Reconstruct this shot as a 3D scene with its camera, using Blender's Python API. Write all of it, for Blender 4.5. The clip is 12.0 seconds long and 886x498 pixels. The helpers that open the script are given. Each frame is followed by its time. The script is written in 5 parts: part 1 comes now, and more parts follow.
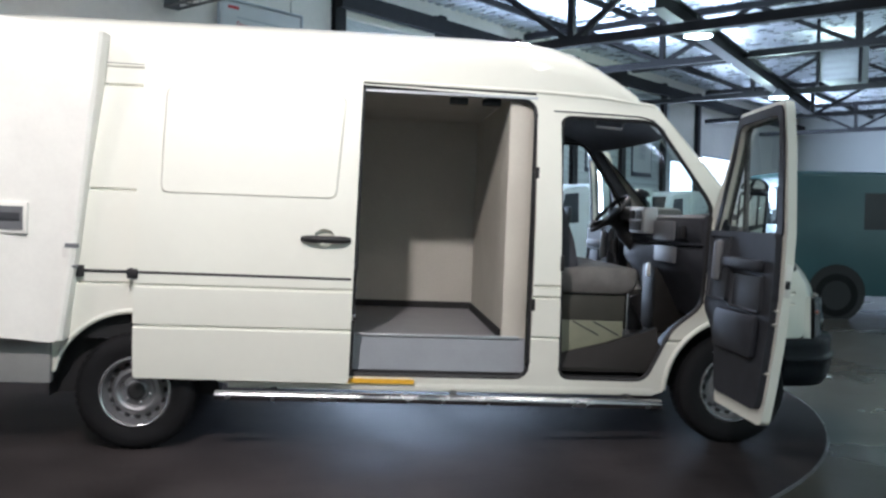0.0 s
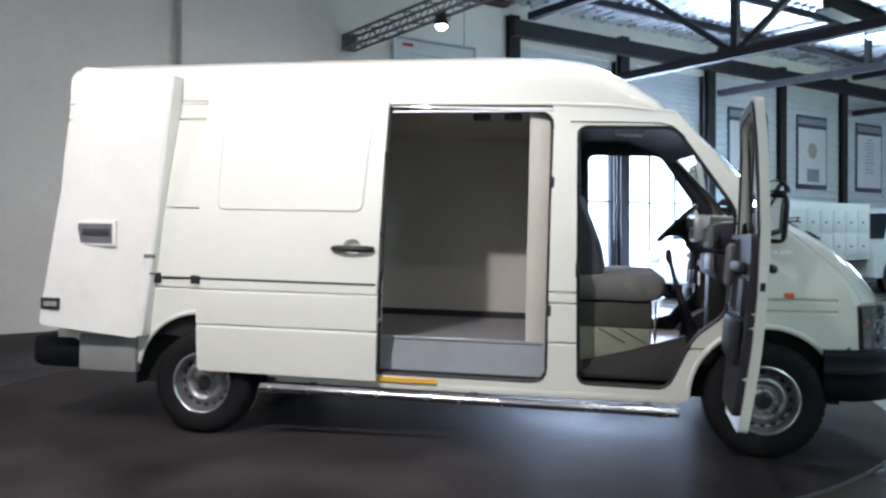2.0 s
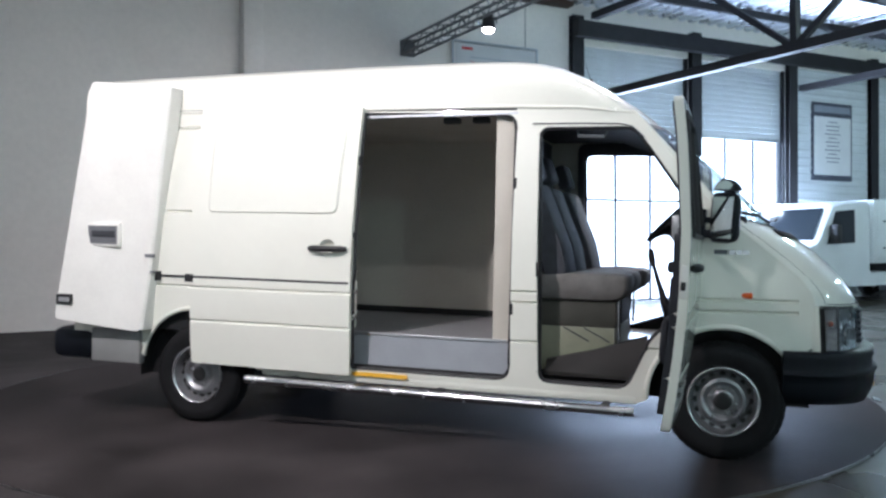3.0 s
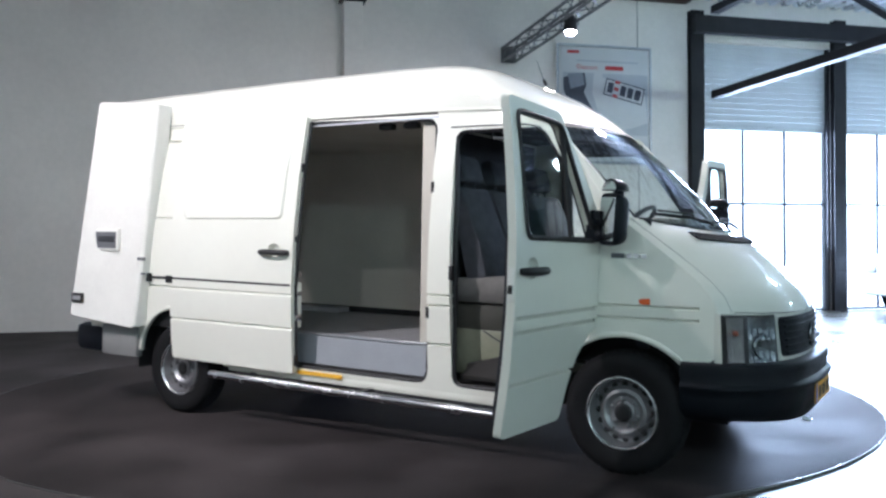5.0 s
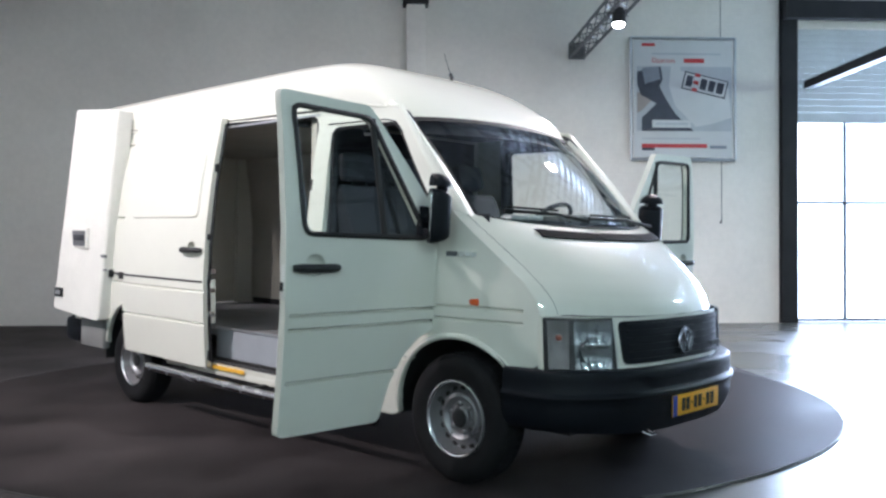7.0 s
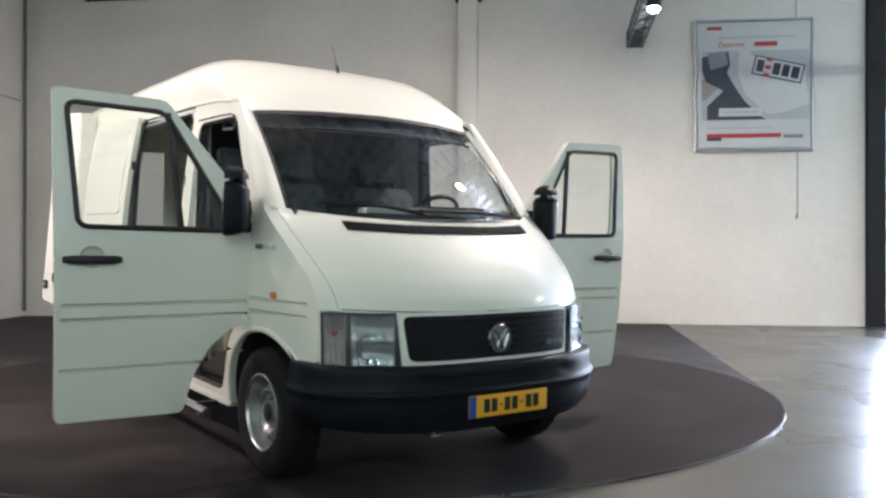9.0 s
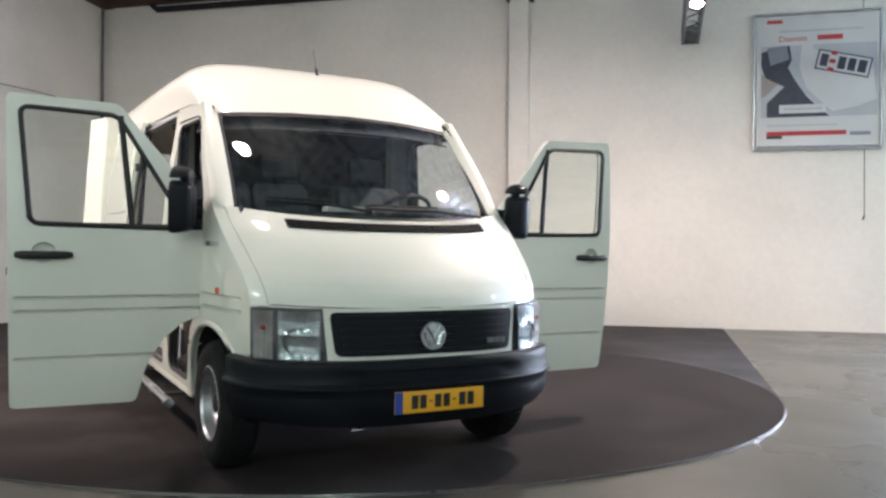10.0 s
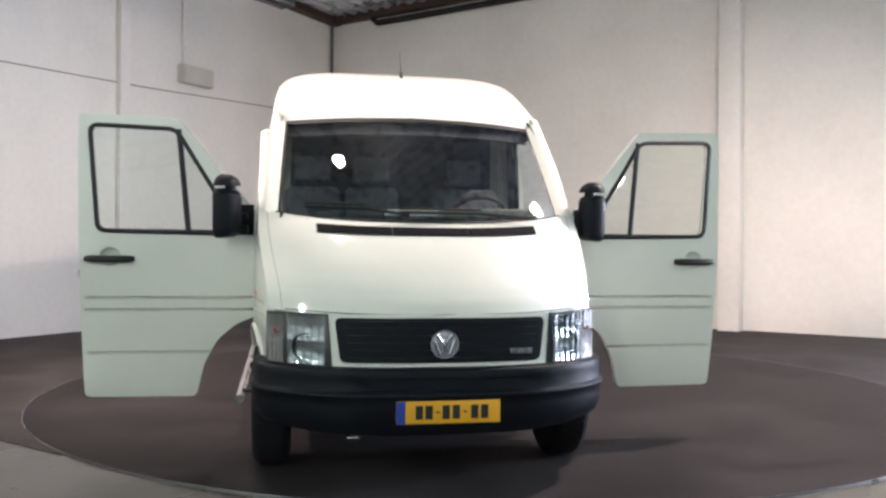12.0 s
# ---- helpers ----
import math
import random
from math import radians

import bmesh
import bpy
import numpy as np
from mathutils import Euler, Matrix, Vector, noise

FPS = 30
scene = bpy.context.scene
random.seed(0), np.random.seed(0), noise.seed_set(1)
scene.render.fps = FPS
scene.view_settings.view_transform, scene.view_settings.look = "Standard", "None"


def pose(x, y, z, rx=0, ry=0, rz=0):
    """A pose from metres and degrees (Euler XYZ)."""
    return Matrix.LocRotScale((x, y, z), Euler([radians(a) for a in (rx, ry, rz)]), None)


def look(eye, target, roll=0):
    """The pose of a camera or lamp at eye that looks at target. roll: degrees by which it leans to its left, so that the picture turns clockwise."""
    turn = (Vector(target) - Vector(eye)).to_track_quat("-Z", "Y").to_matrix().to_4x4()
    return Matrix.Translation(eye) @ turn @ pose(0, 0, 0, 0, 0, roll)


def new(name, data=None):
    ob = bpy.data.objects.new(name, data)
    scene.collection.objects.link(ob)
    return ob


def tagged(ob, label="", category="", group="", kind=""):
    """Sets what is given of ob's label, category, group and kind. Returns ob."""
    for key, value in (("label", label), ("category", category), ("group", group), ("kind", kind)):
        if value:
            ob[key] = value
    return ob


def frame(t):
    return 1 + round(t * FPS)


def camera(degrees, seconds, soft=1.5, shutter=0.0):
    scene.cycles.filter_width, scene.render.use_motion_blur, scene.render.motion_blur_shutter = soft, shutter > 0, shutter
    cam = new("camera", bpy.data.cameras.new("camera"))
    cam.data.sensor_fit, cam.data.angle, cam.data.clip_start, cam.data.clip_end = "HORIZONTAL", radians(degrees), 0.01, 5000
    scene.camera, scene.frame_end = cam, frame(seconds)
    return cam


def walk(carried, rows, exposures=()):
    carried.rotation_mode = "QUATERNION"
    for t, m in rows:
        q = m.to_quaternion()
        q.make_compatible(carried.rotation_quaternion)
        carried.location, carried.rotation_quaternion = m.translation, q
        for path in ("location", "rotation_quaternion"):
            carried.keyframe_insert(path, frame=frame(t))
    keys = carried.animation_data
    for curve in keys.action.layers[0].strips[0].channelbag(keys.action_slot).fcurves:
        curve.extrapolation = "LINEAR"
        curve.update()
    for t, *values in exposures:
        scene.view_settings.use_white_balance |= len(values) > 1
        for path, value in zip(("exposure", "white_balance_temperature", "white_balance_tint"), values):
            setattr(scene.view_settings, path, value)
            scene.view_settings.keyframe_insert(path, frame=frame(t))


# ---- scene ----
cam = camera(55.0, 12.0, soft=2.6)
PATH = [
    (0, (-2.213, -5.906, 1.401), (-2.041, -3.915, 1.316), 0.7),
    (0.5, (-1.954, -5.971, 1.348), (-1.951, -3.972, 1.292), 0.5),
    (1, (-1.58, -6.051, 1.339), (-1.729, -4.057, 1.293), 0.2),
    (1.5, (-1.216, -6.128, 1.307), (-1.503, -4.149, 1.279), -0.2),
    (2, (-0.85, -6.141, 1.296), (-1.247, -4.181, 1.274), -0.2),
    (2.5, (-0.37, -6.096, 1.295), (-0.895, -4.166, 1.271), -0.2),
    (3, (0.047, -6.081, 1.283), (-0.594, -4.186, 1.266), -0.3),
    (5, (1.66, -5.385, 1.249), (0.595, -3.692, 1.252), -0.3),
    (5.5, (2.028, -5.137, 1.236), (0.884, -3.497, 1.242), -0.2),
    (6, (2.379, -4.855, 1.224), (1.158, -3.272, 1.234), -0.3),
    (6.5, (2.714, -4.526, 1.218), (1.413, -3.007, 1.23), 0.0),
    (7, (3.027, -4.205, 1.215), (1.651, -2.754, 1.226), -0.0),
    (9, (4.159, -2.75, 1.188), (2.535, -1.583, 1.195), 0.1),
    (9.5, (4.401, -2.419, 1.18), (2.722, -1.331, 1.188), 0.3),
    (10, (4.639, -2.053, 1.166), (2.888, -1.085, 1.178), 0.4),
    (10.5, (4.786, -1.676, 1.166), (2.964, -0.851, 1.178), 0.5),
    (11, (4.848, -1.256, 1.198), (2.954, -0.614, 1.204), 0.5),
    (11.5, (4.859, -0.965, 1.194), (2.922, -0.468, 1.204), 0.4),
    (12, (4.898, -0.75, 1.204), (2.931, -0.393, 1.209), 0.4),
]
# the clip's camera closes up towards the bright bays and warms towards the end
EXPOSURE = [(0, -0.17, 5650, 18), (2.5, -0.12, 5550, 20), (5.5, 0.05, 5450, 20), (7, 0.10, 5600, 21), (9.5, 0.25, 6250, 24), (12, 0.58, 6350, 28)]
walk(cam, [(t, look(eye, target, roll)) for t, eye, target, roll in PATH], EXPOSURE)

# ---- world and lamps ----
TH = radians(46.55)            # the hall's long wall, seen from the van's axis
RM = Matrix.Rotation(TH, 4, "Z")
WALL_M, WALL_S = 9.55, -9.0   # long wall and the west end of the floor, in the hall's own axes
WEST = RM @ pose(-8.0, 0, 0, 0, 0, 5.08)   # the end wall stands a little out of square: x off the wall, y along it


def hall(s, m, z):
    return RM @ Vector((s, m, z))


world = bpy.data.worlds.new("sky")
scene.world = world
world.use_nodes = True
sky = world.node_tree.nodes.new("ShaderNodeTexSky")
sky.sky_type, sky.sun_disc = "NISHITA", False
sky.sun_elevation, sky.sun_rotation = radians(40), radians(120)
world.node_tree.links.new(sky.outputs[0], world.node_tree.nodes["Background"].inputs[0])
world.node_tree.nodes["Background"].inputs[1].default_value = 0.12


def spot_light(name, eye, target, watts, size=75, radius=0.09, color=(1, 0.93, 0.82), blend=0.6):
    data = bpy.data.lights.new(name, "SPOT")
    data.energy, data.spot_size, data.spot_blend, data.shadow_soft_size, data.color = watts, radians(size), blend, radius, color
    ob = new(name, data)
    ob.matrix_world = look(eye, target)
    return ob


def area_light(name, m, sx, sy, watts, color=(1, 1, 1)):
    data = bpy.data.lights.new(name, "AREA")
    data.shape, data.size, data.size_y, data.energy, data.color = "RECTANGLE", sx, sy, watts, color
    ob = new(name, data)
    ob.matrix_world = m
    return ob


# daylight through the two glazed bays and the far windows, stage lamps on the trusses over the turntable, one of them
# added fill
area_light("daylight_bay", RM @ pose(7.46, 9.62, 2.4, 90, 0, 180), 2.7, 2.25, 850, (0.72, 0.88, 1.0))
area_light("daylight_bay", RM @ pose(10.53, 9.62, 2.4, 90, 0, 180), 2.5, 2.25, 690, (0.72, 0.88, 1.0))
area_light("daylight_far_window", RM @ pose(25.7, 9.40, 1.8, 90, 0, 180), 2.7, 3.2, 1800, (0.72, 0.88, 1.0))
# (place in the hall's axes), aim, watts, cone
# the sixth lamp is unseen, added to brighten the cargo room and floor
LAMPS = [((2.10, 6.58, 4.40), (-3.2, 5.5, 0.2), 80, 165), ((2.10, 2.50, 4.40), (-2.2, 2.9, 0.5), 640, 168), ((-1.03, -0.44, 4.42), (-1.9, -0.2, 0.8), 120, 160),
         ((-5.83, -1.26, 4.45), (-3.05, -0.9, 1.3), 1060, 80), ((-3.62, -3.15, 4.45), (-1.6, -0.7, 1.5), 100, 60), ((-5.83, 2.40, 4.45), (-4.6, -0.6, 0.9), 190, 130)]
for (ls, lm, lz), aim, watts, cone in LAMPS:
    eye = hall(ls, lm, lz)
    spot_light("stage_and_fill_lamp", eye + (Vector(aim) - eye).normalized() * 0.17, aim, watts, cone, 0.10, (1.0, 0.89, 0.735), 0.6 if cone > 120 else 0.9)


# slightly green high bay lamps of the hall; the last four unseen, added fill
PENDANTS_AND_FILL = [(7.60, 3.00, 4.30, 250), (15.0, 4.0, 4.22, 300), (8.5, -5.5, 4.22, 40), (2.5, -9.5, 4.22, 340), (-3.0, -9.0, 4.22, 230), (16.0, -6.0, 4.22, 330)]
for ps, pm, pz, watts in PENDANTS_AND_FILL:
    data = bpy.data.lights.new("high_bay_and_fill", "POINT")
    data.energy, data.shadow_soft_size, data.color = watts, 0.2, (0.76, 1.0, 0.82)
    new("high_bay_and_fill", data).location = hall(ps, pm, pz - 0.25)


# ---- materials ----
def mat(name, color, rough=0.5, metal=0.0, vary=0.12, scale=3.0, grain=60.0, bump=0.0, rough_vary=0.0, coat=0.0, emit=0.0, stretch=(1, 1, 1), spec=0.5, coat_rough=0.06):
    """A surface with two scales of colour variation, optional fine relief and uneven gloss."""
    m = bpy.data.materials.new(name)
    m.use_nodes = True
    nt = m.node_tree
    b = nt.nodes["Principled BSDF"]
    b.inputs["Roughness"].default_value, b.inputs["Metallic"].default_value = rough, metal
    b.inputs["Coat Weight"].default_value = coat
    b.inputs["Specular IOR Level"].default_value = spec
    b.inputs["Coat Roughness"].default_value = coat_rough
    base = (*color, 1)
    if vary > 0 or bump > 0 or rough_vary > 0:
        tc = nt.nodes.new("ShaderNodeTexCoord")
        mp = nt.nodes.new("ShaderNodeMapping")
        mp.inputs["Scale"].default_value = stretch
        nt.links.new(tc.outputs["Object"], mp.inputs[0])
        big, small = nt.nodes.new("ShaderNodeTexNoise"), nt.nodes.new("ShaderNodeTexNoise")
        big.inputs["Scale"].default_value, small.inputs["Scale"].default_value = scale, grain
        big.inputs["Detail"].default_value, small.inputs["Detail"].default_value = 6, 3
        for n in (big, small):
            nt.links.new(mp.outputs[0], n.inputs["Vector"])
        mix = nt.nodes.new("ShaderNodeMath")
        mix.operation = "MULTIPLY_ADD"
        mix.inputs[1].default_value = 0.35
        nt.links.new(small.outputs["Fac"], mix.inputs[0])
        nt.links.new(big.outputs["Fac"], mix.inputs[2])
        ramp = nt.nodes.new("ShaderNodeMapRange")
        ramp.inputs["From Min"].default_value, ramp.inputs["From Max"].default_value = 0.4, 0.95
        ramp.inputs["To Min"].default_value, ramp.inputs["To Max"].default_value = 1 - vary, 1 + vary
        nt.links.new(mix.outputs[0], ramp.inputs["Value"])
        tint = nt.nodes.new("ShaderNodeVectorMath")
        tint.operation = "SCALE"
        tint.inputs[0].default_value = color
        nt.links.new(ramp.outputs[0], tint.inputs["Scale"])
        nt.links.new(tint.outputs[0], b.inputs["Base Color"])
        if rough_vary > 0:
            rr = nt.nodes.new("ShaderNodeMapRange")
            rr.inputs["From Min"].default_value, rr.inputs["From Max"].default_value = 0.35, 0.7
            rr.inputs["To Min"].default_value, rr.inputs["To Max"].default_value = max(0.03, rough - rough_vary), min(1, rough + rough_vary)
            nt.links.new(big.outputs["Fac"], rr.inputs["Value"])
            nt.links.new(rr.outputs[0], b.inputs["Roughness"])
        if bump > 0:
            bp = nt.nodes.new("ShaderNodeBump")
            bp.inputs["Strength"].default_value, bp.inputs["Distance"].default_value = bump, 0.01
            nt.links.new(small.outputs["Fac"], bp.inputs["Height"])
            nt.links.new(bp.outputs[0], b.inputs["Normal"])
    else:
        b.inputs["Base Color"].default_value = base
    if emit > 0:
        b.inputs["Emission Color"].default_value, b.inputs["Emission Strength"].default_value = base, emit
    return m


def glass_mat(name, tint=(0.9, 0.95, 0.93), alpha=0.12):
    """Thin pane: mostly clear, with a mirror coat that grows at grazing angles."""
    m = bpy.data.materials.new(name)
    m.use_nodes = True
    nt = m.node_tree
    nt.nodes.remove(nt.nodes["Principled BSDF"])
    out = nt.nodes["Material Output"]
    clear, gloss, mix, face, power, lift = (nt.nodes.new("ShaderNode" + k) for k in ("BsdfTransparent", "BsdfGlossy", "MixShader", "LayerWeight", "Math", "Math"))
    clear.inputs[0].default_value = (*tint, 1)
    gloss.inputs["Roughness"].default_value = 0.02
    face.inputs["Blend"].default_value = 0.5
    power.operation, power.inputs[1].default_value = "POWER", 4.0
    lift.operation, lift.inputs[1].default_value, lift.inputs[2].default_value = "MULTIPLY_ADD", 0.75, alpha
    nt.links.new(face.outputs["Facing"], power.inputs[0])
    nt.links.new(power.outputs[0], lift.inputs[0])
    nt.links.new(lift.outputs[0], mix.inputs[0])
    nt.links.new(clear.outputs[0], mix.inputs[1])
    nt.links.new(gloss.outputs[0], mix.inputs[2])
    nt.links.new(mix.outputs[0], out.inputs[0])
    return m


PAINT = mat("cream_white_van_paint", (0.79, 0.79, 0.705), 0.48, vary=0.03, scale=1.5, grain=20, coat=1.0, rough_vary=0.05, coat_rough=0.03)
TRIM_WHITE = mat("white_painted_inner_panel", (0.78, 0.77, 0.72), 0.45, vary=0.05, scale=5, grain=40)
BLACK_PLASTIC = mat("dark_grey_bumper_plastic", (0.006, 0.0075, 0.011), 0.46, spec=0.17, vary=0.25, scale=6, grain=200, bump=0.08, rough_vary=0.08)
RUBBER = mat("tyre_rubber", (0.006, 0.006, 0.007), 0.8, spec=0.3, vary=0.3, scale=8, grain=120, bump=0.2)
INTAKE = mat("black_intake_mesh", (0.006, 0.006, 0.007), 0.8, vary=0.2, scale=30, grain=250, bump=0.4, spec=0.1)
SEAL = mat("black_door_seal", (0.012, 0.012, 0.013), 0.6, vary=0.1)
RIM = mat("silver_steel_wheel_paint", (0.30, 0.30, 0.31), 0.38, metal=0.7, vary=0.2, scale=9, grain=80, rough_vary=0.12)
RIM_LIP = mat("bright_rim_lip", (0.55, 0.55, 0.56), 0.25, metal=0.9, vary=0.15, scale=12)
SKIRT_GREY = mat("mid_grey_bumper_skirt", (0.26, 0.26, 0.255), 0.55, vary=0.12, scale=6, grain=120, bump=0.08)
CHROME = mat("bright_chrome", (0.75, 0.76, 0.78), 0.14, metal=1.0, vary=0.06, scale=12)
EMBLEM = mat("dull_chrome_emblem", (0.42, 0.43, 0.45), 0.22, metal=1.0, vary=0.1, scale=12)
STEEL_TUBE = mat("polished_steel_tube", (0.62, 0.62, 0.63), 0.24, metal=1.0, vary=0.12, scale=10, rough_vary=0.1)
LINER = mat("grey_beige_cargo_lining", (0.52, 0.50, 0.44), 0.7, vary=0.10, scale=2, grain=50, bump=0.05)
LINER_LIGHT = mat("beige_partition_board", (0.56, 0.53, 0.46), 0.6, vary=0.08, scale=2.5, grain=50)
CARGO_FLOOR = mat("grey_anti_slip_floor", (0.30, 0.30, 0.31), 0.55, vary=0.14, scale=6, grain=150, bump=0.15, rough_vary=0.12)
SILL_GREY = mat("blue_grey_step_plate", (0.33, 0.35, 0.38), 0.5, vary=0.08, scale=5, grain=80)
DASH = mat("dark_grey_dashboard_plastic", (0.050, 0.053, 0.060), 0.65, spec=0.25, vary=0.15, scale=8, grain=150, bump=0.15)
DASH_TRIM = mat("dark_grey_door_trim", (0.034, 0.036, 0.043), 0.65, spec=0.25, vary=0.15, scale=8, grain=150, bump=0.12)
SEAT_BASE = mat("green_beige_seat_base_steel", (0.23, 0.24, 0.17), 0.45, vary=0.14, scale=6)
SEAT_OLIVE = mat("dark_olive_seat_skirt", (0.050, 0.050, 0.040), 0.7, vary=0.15, scale=9, grain=180, bump=0.15)
CAB_MAT = mat("brown_grey_cab_mat", (0.10, 0.09, 0.077), 0.38, spec=0.35, vary=0.15, scale=6, grain=120, bump=0.15)
STEP_GREY = mat("dark_warm_grey_step_plastic", (0.020, 0.019, 0.0175), 0.55, spec=0.18, vary=0.16, scale=7, grain=120, bump=0.1)
# hood grey lifted above the dash plastic for the light on its top
HOOD_LIT_GREY = mat("lit_pale_hood_plastic", (0.13, 0.135, 0.125), 0.65, vary=0.1, scale=8, grain=150, bump=0.1)
DASH_LIGHT = mat("mid_grey_trim_plastic", (0.14, 0.145, 0.155), 0.55, vary=0.12, scale=8, grain=150, bump=0.12)
FABRIC = mat("grey_seat_fabric", (0.060, 0.064, 0.076), 0.9, vary=0.25, scale=14, grain=300, bump=0.3)
FABRIC_LIGHT = mat("light_grey_seat_fabric", (0.17, 0.165, 0.155), 0.9, vary=0.2, scale=14, grain=300, bump=0.3)
SILVER = mat("silver_console_plastic", (0.38, 0.39, 0.40), 0.35, metal=0.3, vary=0.08)
BULB = mat("dull_orange_bulb", (0.30, 0.085, 0.05), 0.3, vary=0.1)
AMBER = mat("orange_indicator_lens", (0.75, 0.13, 0.03), 0.2, vary=0.06)
FACET = mat("fluted_chrome_reflector", (0.34, 0.37, 0.37), 0.09, metal=1.0, vary=0.5, scale=22, grain=60)
FACET_DULL = mat("ribbed_indicator_reflector", (0.27, 0.25, 0.235), 0.14, metal=0.9, vary=0.25, scale=14, grain=60)
RED_LENS = mat("dark_lamp_lens", (0.08, 0.03, 0.03), 0.2, vary=0.05)
YELLOW_PLATE = mat("yellow_plate_sheet", (0.85, 0.41, 0.015), 0.4, vary=0.05, scale=10)
BLUE_PLATE = mat("blue_plate_band", (0.02, 0.06, 0.35), 0.4, vary=0.05)
INK = mat("black_print", (0.015, 0.015, 0.015), 0.5, vary=0.05)
YELLOW_TAPE = mat("yellow_warning_tape", (0.80, 0.45, 0.03), 0.45, vary=0.12, scale=20)
GLASS = glass_mat("clear_car_glass", (0.84, 0.91, 0.88), 0.05)
WINDSHIELD_GLASS = glass_mat("windshield_glass", (0.76, 0.83, 0.81), 0.11)
LAMP_GLASS = glass_mat("headlight_glass", (0.90, 0.93, 0.94), 0.08)
MIRROR = mat("mirror_glass", (0.85, 0.87, 0.88), 0.03, metal=1.0, vary=0.0)
BRICK_PAINT = mat("white_painted_block_wall", (0.80, 0.76, 0.715), 0.75, vary=0.10, scale=0.5, grain=12, bump=0.12)
nt = BRICK_PAINT.node_tree
tcn, sep, add, comb, brk, bmp = (nt.nodes.new("ShaderNode" + k) for k in ("TexCoord", "SeparateXYZ", "Math", "CombineXYZ", "TexBrick", "Bump"))
nt.links.new(tcn.outputs["Object"], sep.inputs[0])
nt.links.new(sep.outputs[0], add.inputs[0]), nt.links.new(sep.outputs[1], add.inputs[1])
nt.links.new(add.outputs[0], comb.inputs[0]), nt.links.new(sep.outputs[2], comb.inputs[1])
nt.links.new(comb.outputs[0], brk.inputs["Vector"])
brk.inputs["Scale"].default_value, brk.inputs["Mortar Size"].default_value = 1.0, 0.006
brk.inputs["Brick Width"].default_value, brk.inputs["Row Height"].default_value = 0.40, 0.20
brk.inputs["Mortar Smooth"].default_value = 0.6
bmp.invert = True
bmp.inputs["Strength"].default_value, bmp.inputs["Distance"].default_value = 0.32, 0.006
nt.links.new(brk.outputs["Fac"], bmp.inputs["Height"])
for nd in [n for n in nt.nodes if n.bl_idname == "ShaderNodeBump" and n is not bmp and n.outputs[0].links]:
    nt.links.new(nd.outputs[0], bmp.inputs["Normal"])
nt.links.new(bmp.outputs[0], nt.nodes["Principled BSDF"].inputs["Normal"])
CARPET = mat("dark_purple_grey_carpet", (0.045, 0.039, 0.0385), 0.80, vary=0.5, scale=1.3, grain=180, bump=0.3, spec=0.22)
RING_METAL = mat("worn_edge_strip", (0.075, 0.072, 0.070), 0.42, metal=0.5, vary=0.35, scale=5, grain=30, rough_vary=0.15)
DISC = mat("dark_turntable_covering", (0.037, 0.0322, 0.0325), 0.50, vary=0.7, scale=1.4, grain=110, bump=0.25, rough_vary=0.07, spec=0.012)
CONCRETE = mat("worn_concrete_floor", (0.052, 0.048, 0.038), 0.30, vary=0.25, scale=0.8, grain=14, bump=0.05, rough_vary=0.06, spec=0.42)
DARK_STEEL = mat("dark_painted_roof_steel", (0.019, 0.0185, 0.021), 0.6, vary=0.25, scale=4, grain=60, spec=0.25)
DECK = mat("galvanised_corrugated_roof_deck", (0.62, 0.65, 0.70), 0.30, metal=0.65, vary=0.10, scale=2.5, grain=30, rough_vary=0.06)
PANEL_DOOR = mat("white_ribbed_shutter", (0.55, 0.58, 0.60), 0.5, vary=0.08, scale=2, grain=30)
ALU = mat("aluminium_frame", (0.55, 0.57, 0.60), 0.4, metal=0.8, vary=0.1, scale=8)
WHITE_FRAME = mat("grey_coated_door_frame", (0.13, 0.15, 0.18), 0.45, vary=0.05, scale=6)
WHITE_WALL = mat("white_plaster_end_wall", (0.66, 0.68, 0.68), 0.8, vary=0.06, scale=0.7, grain=20)
DAY = mat("bright_daylight_yard", (0.80, 0.92, 1.0), 0.9, vary=0.0, emit=3.6)


# ---- mesh helpers ----
def box(bm, x0, x1, y0, y1, z0, z1, bevel=0.0, seg=2):
    made = bmesh.ops.create_cube(bm, size=1.0)["verts"]
    for v in made:
        v.co = Vector(((x0 + x1) / 2 + v.co.x * (x1 - x0), (y0 + y1) / 2 + v.co.y * (y1 - y0), (z0 + z1) / 2 + v.co.z * (z1 - z0)))
    if bevel > 0:
        edges = list({e for v in made for e in v.link_edges})
        bmesh.ops.bevel(bm, geom=edges, offset=bevel, segments=seg, affect="EDGES", profile=0.5)
    return bm


def boxes(*dims, bevel=0.0):
    bm = bmesh.new()
    for d in dims:
        box(bm, *d, bevel=bevel)
    return bm


def grid(bm, rows, close=False):
    """Quads over rows of points. close: each row is a ring."""
    vs = [[bm.verts.new(p) for p in r] for r in rows]
    n = len(rows[0])
    for a, b in zip(vs, vs[1:]):
        for i in range(n if close else n - 1):
            j = (i + 1) % n
            bm.faces.new((a[i], a[j], b[j], b[i]))
    return vs


def tube(bm, pts, r, seg=10, cap=True):
    pts = [Vector(p) for p in pts]
    rows = []
    up = Vector((0, 0, 1))
    for i, p in enumerate(pts):
        way = (pts[min(i + 1, len(pts) - 1)] - pts[max(i - 1, 0)]).normalized()
        side = way.cross(up)
        if side.length < 1e-3:
            side = way.cross(Vector((1, 0, 0)))
        side.normalize()
        top = side.cross(way)
        rr = r[i] if isinstance(r, (list, tuple)) else r
        rows.append([p + rr * (math.cos(a) * side + math.sin(a) * top) for a in (2 * math.pi * k / seg for k in range(seg))])
